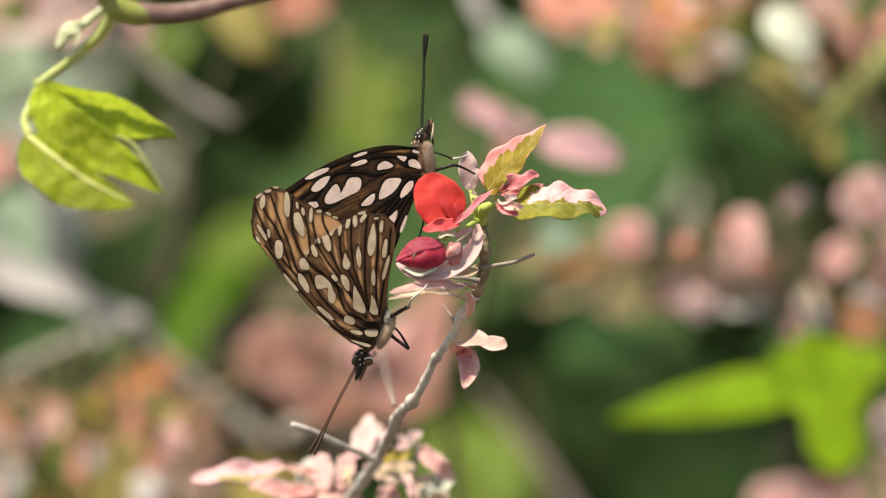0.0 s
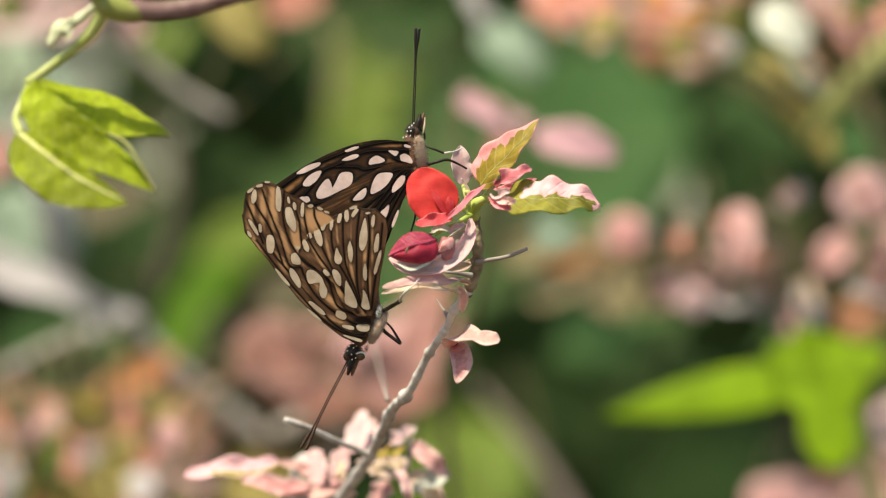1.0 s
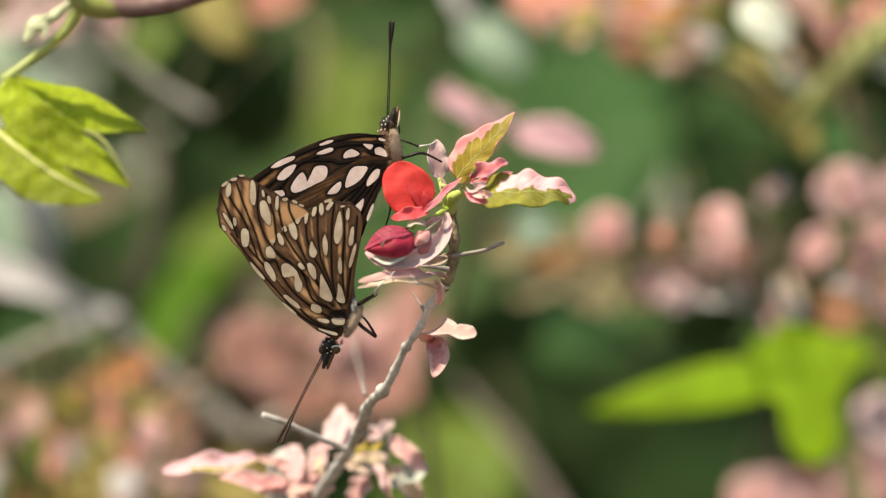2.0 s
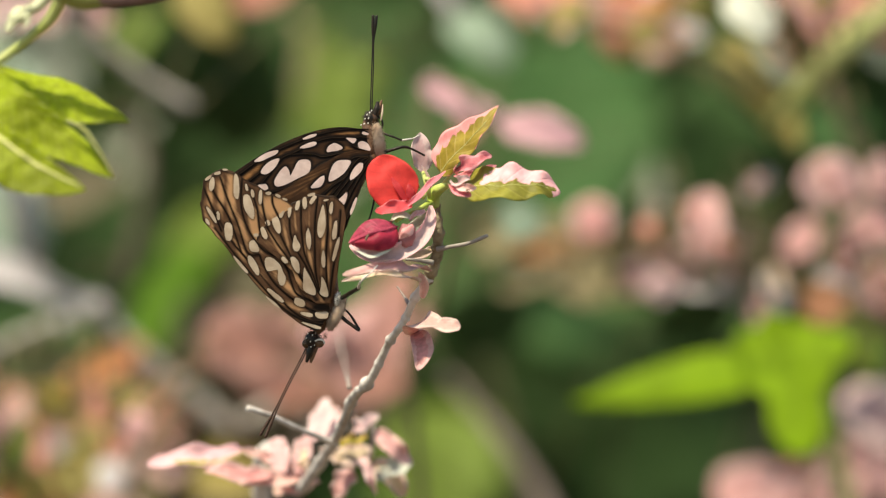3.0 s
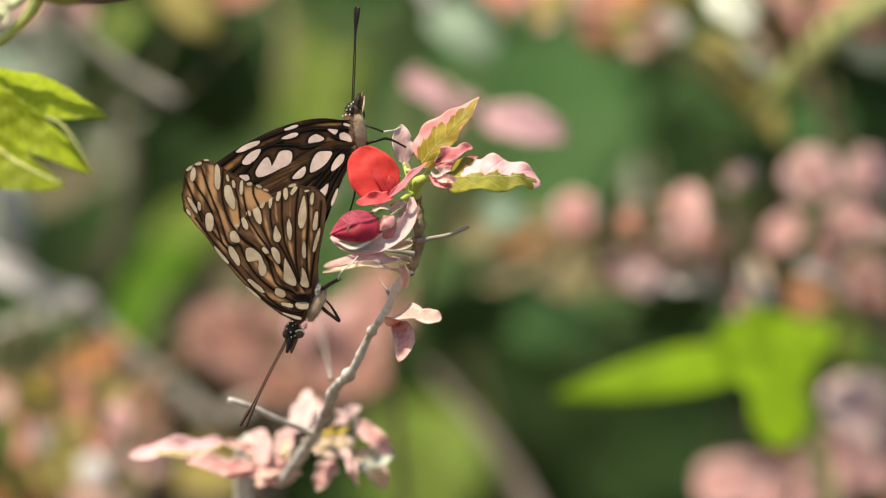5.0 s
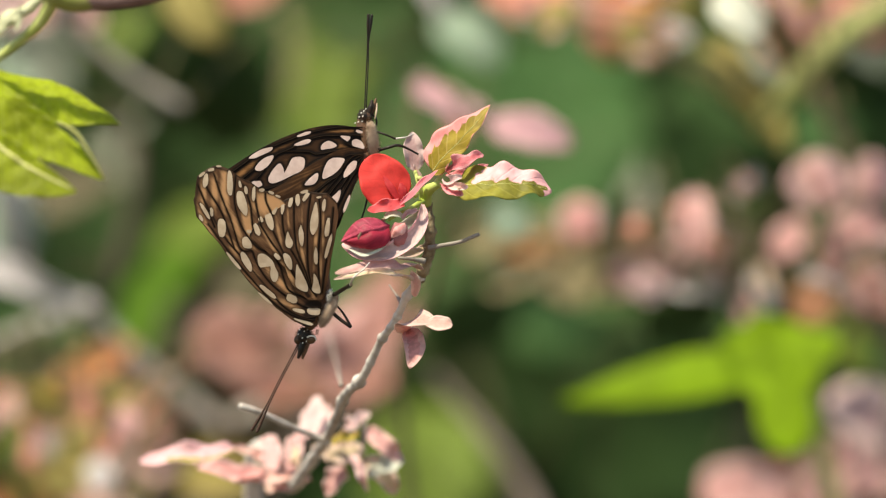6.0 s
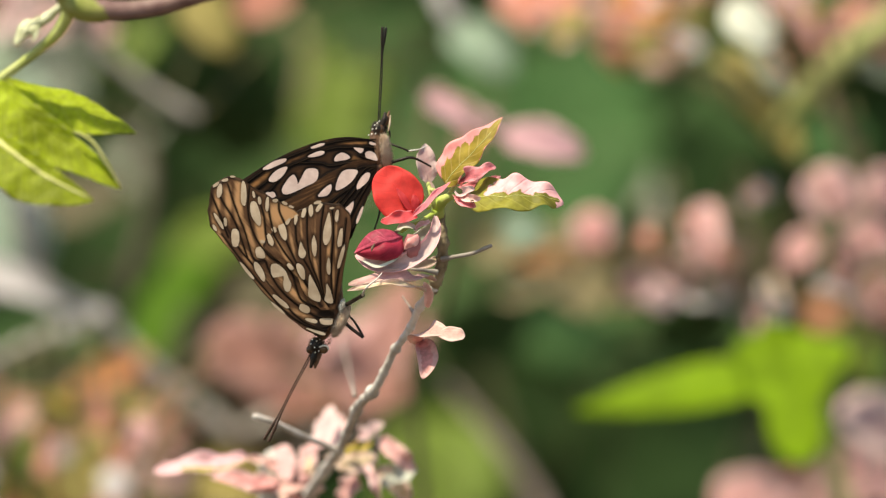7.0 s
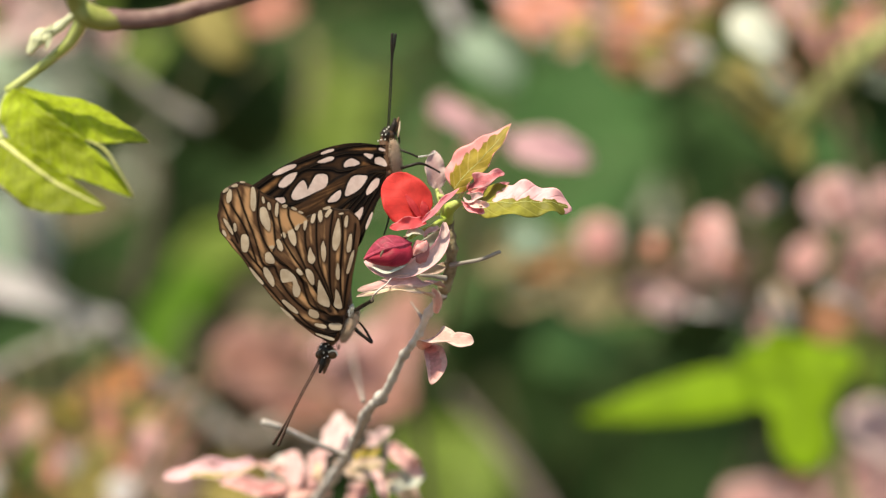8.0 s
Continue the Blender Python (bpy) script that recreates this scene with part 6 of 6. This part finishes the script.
    scatter(a, 4, 12, 72.1, 101.1, -57.9, -43.4, ("bgpink", "peach", "salmon", "olive"))
    scatter(b, 5, 26, 18.5, 100, 36.9, 55.9, ("bgpink", "peach", "salmon", "orange", "tan", "olive"))
    scatter(e, 6, 36, -96.4, -49.6, -55.7, -31.1, ("salmon", "peach", "tan", "olive", "bgpink", "dim", "lilac", "gold"))
    # tiny leaves whose pale tones imitate blurred bright highlights, darker ones between
    scatter(a, 17, 30, 44.2, 101.1, -17.7, 10.2, ("pale", "bgpink", "rosy", "salmon", "deep", "lilac"), 400, 520, 2.5, 4.9)
    scatter(b, 18, 18, 18.5, 100, 36.4, 54.8, ("pale", "bgpink", "salmon", "gold", "tan"), 420, 540, 2.5, 4.9)
    scatter(e, 19, 16, -94.2, -50.7, -54.6, -28.9, ("salmon", "peach", "bgpink", "gold", "dim", "lilac"), 420, 540, 2.7, 5.1)
    scatter(e, 8, 14, -96.4, -58.5, 42.5, 55.9, ("bgpink", "peach", "pale", "tan", "olive"))
    scatter(e, 9, 10, -25, -2.7, -32.3, -14.4, ("dusk", "rosebrown", "bgpink"))

    # broad green leaves
    g = thing("plant", (0.10, 1.0, 0.0), "leafy plant with broad green leaves", "plant", "background shrubs")
    bg_stem(g, [(100, 1000, -800), (90, 1000, -300), (27.2, 1100, -37.3), (17.8, 1100, 33), (-5.6, 1100, 126.8)], (5, 4, 2.5, 2, 2), "dark_stem")
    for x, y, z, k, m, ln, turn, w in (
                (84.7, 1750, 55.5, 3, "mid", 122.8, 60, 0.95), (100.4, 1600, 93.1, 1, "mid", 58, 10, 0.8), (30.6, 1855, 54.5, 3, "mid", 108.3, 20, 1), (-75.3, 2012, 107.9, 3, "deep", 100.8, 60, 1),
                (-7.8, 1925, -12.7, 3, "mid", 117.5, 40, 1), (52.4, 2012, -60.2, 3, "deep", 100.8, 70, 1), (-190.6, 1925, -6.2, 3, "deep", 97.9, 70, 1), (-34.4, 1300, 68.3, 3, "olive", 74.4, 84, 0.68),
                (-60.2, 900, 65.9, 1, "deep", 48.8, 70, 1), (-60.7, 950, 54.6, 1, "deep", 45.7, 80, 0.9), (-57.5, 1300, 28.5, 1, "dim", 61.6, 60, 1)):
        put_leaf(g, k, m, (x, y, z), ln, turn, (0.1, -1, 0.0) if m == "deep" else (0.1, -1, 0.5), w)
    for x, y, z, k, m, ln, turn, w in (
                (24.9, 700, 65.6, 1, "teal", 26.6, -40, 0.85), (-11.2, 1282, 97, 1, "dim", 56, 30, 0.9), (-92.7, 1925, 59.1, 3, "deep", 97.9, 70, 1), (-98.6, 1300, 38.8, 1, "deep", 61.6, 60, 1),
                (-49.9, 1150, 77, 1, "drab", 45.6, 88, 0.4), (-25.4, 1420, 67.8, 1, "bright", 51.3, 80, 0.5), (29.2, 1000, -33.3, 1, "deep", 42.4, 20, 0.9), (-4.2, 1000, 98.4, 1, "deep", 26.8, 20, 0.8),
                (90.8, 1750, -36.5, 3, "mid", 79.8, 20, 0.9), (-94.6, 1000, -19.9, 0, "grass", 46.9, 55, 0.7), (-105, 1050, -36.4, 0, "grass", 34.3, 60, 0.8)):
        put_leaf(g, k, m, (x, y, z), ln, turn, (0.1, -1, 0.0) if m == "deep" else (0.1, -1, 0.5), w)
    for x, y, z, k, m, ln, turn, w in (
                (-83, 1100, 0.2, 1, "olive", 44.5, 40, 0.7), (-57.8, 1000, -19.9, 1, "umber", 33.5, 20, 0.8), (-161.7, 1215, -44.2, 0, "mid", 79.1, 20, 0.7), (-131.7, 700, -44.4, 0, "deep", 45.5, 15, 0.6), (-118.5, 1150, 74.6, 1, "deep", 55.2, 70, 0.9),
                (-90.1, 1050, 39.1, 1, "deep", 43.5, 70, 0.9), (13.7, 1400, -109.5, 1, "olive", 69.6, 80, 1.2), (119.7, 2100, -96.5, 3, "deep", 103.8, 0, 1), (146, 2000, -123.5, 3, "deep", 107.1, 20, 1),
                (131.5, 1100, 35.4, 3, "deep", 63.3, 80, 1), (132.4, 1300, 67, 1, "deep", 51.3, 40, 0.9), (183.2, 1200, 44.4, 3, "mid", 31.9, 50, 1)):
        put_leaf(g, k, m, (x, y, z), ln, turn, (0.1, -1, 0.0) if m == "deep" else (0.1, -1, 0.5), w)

    # drooping dark leaves, turned from the sun to stand in for shaded gaps
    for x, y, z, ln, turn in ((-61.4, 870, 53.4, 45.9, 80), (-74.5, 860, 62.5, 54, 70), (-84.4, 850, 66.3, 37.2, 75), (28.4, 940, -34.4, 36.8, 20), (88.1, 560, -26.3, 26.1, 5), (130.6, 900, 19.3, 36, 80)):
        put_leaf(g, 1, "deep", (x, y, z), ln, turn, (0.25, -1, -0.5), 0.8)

    # bright lobed leaf
    p = thing("plant", (0.30, 0.5, 0.0), "young plant with a bright yellow-green lobed leaf", "plant", "background shrubs")
    bg_stem(p, [(300, 500, -800), (190, 490, -400), (128, 470, -80), (112, 460, -40)], (4, 3, 2.2, 1.6), "green_stem")
    hang(p, W((107.9, 452, -36.3)))
    part("leaf", lobed_leaf((109.5, 452, -37.4), ((14.3, 0, 9, 2), (64.8, 188, 0.33, 1), (17.8, 150, 0.6, 2), (31.6, 276, 0.62, 2), (17, 108, 0.8, 2), (19.4, 18, 0.8, 2)), (-0.1, -1, 0.6)), "bright", p, "bright yellow-green lobed leaf")


def hedge():
    """Dense dark foliage at the back, one mesh of many leaves."""
    rnd = random.Random(21)
    verts, faces = [], []
    for i in range(8000):
        c = Vector((rnd.uniform(-2.2, 2.2), 2.3 + abs(rnd.gauss(0, 0.6)), rnd.uniform(0.0, 2.1)))
        ln = rnd.uniform(0.08, 0.17)
        q = Euler((rnd.uniform(0.3, 1.6), rnd.uniform(-0.5, 0.5), rnd.uniform(0, 6.28))).to_matrix()
        base = len(verts)
        for u in (0, 0.25, 0.55, 0.8, 1.0):
            w = 0.30 * math.sin(math.pi * u ** 0.85) ** 0.7 if 0 < u < 1 else 0.01
            for v in (-1, 0, 1):
                verts.append(c + q @ Vector(((u - 0.5) * ln, v * w * ln, (0.08 * v * v - 0.25 * (u - 0.4) ** 2) * ln)))
        for r in range(4):
            for k in range(2):
                o = base + r * 3 + k
                faces.append((o, o + 1, o + 4, o + 3))
    me = bpy.data.meshes.new("hedge")
    me.from_pydata(verts, [], faces)
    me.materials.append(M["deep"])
    for f in me.polygons:
        f.use_smooth = True
    me.uv_layers.new(name="UVMap")
    tagged(new("hedge", me), "dense dark green hedge foliage behind the shrubs", "hedge", "", "stuff")


def ground():
    bm = bmesh.new()
    bmesh.ops.create_grid(bm, x_segments=60, y_segments=60, size=1)
    for v in bm.verts:
        r = max(abs(v.co.x), abs(v.co.y))
        k = 3 * r + 300 * r ** 6
        v.co = Vector((v.co.x * k, v.co.y * k, -0.005 + 0.02 * noise.noise(Vector((v.co.x * k, v.co.y * k, 0)) * 1.5)))
    me = bpy.data.meshes.new("ground")
    bm.to_mesh(me)
    bm.free()
    me.materials.append(M["soil"])
    tagged(new("ground", me), "bare brown garden soil under the shrubs", "ground", "", "structure")


ground()
hedge()
background()
SHRUB = shrub()
VINE = vine()
UPPER = upper_butterfly()
LOWER = lower_butterfly()


# ---- what moves: the pair shifts a little, the vine sways ----
def sway(ob, rows):
    """Rows of seconds, mm sideways, mm up, degrees of turn in the upright plane."""
    p = ob.location.copy()
    walk(ob, [(t, pose(p.x + x / 1000, p.y, p.z + z / 1000, 0, turn, 0)) for t, x, z, turn in rows])


def motions():
    sway(UPPER, ((0.0, 0, 0, 0), (0.5, -0.2, 0.1, 0), (1.0, -0.2, 0, 0), (1.5, -0.3, 0.1, 0), (3.0, -0.6, 0, 0), (3.5, -0.3, -0.1, 0), (4.0, -0.2, 0, 0), (4.5, -0.6, 0, 0.3),
                 (6.0, -0.3, 0.2, 0.6), (6.5, -0.3, 0.2, 1.0), (7.0, -0.3, 0.2, 1.0), (7.5, -0.3, 0.2, 1.0), (8.0, -0.2, 0.3, 1.1)))
    sway(LOWER, ((0.0, 0, 0, 0), (0.5, -0.2, 0, 0), (1.0, -0.2, 0, 0), (1.5, -0.3, 0.2, 0), (3.0, -0.6, 0.1, 0), (3.5, -0.2, 0, 0), (4.0, -0.1, 0.1, 0), (4.5, -0.8, 0.2, 0.2),
                 (6.0, -0.7, 0.4, 0.4), (6.5, -0.9, 0.6, 0.7), (7.0, -0.9, 0.6, 0.7), (7.5, -0.9, 0.6, 0.6), (8.0, -0.9, 0.7, 0.8)))
    sway(VINE, ((0.0, 0, 0, 0), (0.5, 0, -0.2, 0), (1.0, 0, -0.6, 0), (1.5, 0.4, -1.2, 0), (3.0, 0.1, -0.3, 0), (3.5, -1, -0.4, 0), (4.0, -1.1, -0.7, 0), (4.5, -0.3, -1.2, 0),
                (6.0, -0.7, -0.9, 0), (6.5, -0.7, -1, 0), (7.0, -0.4, -0.3, 0), (7.5, -0.2, -0.3, 0), (8.0, 0, -0.8, 0)))


motions()
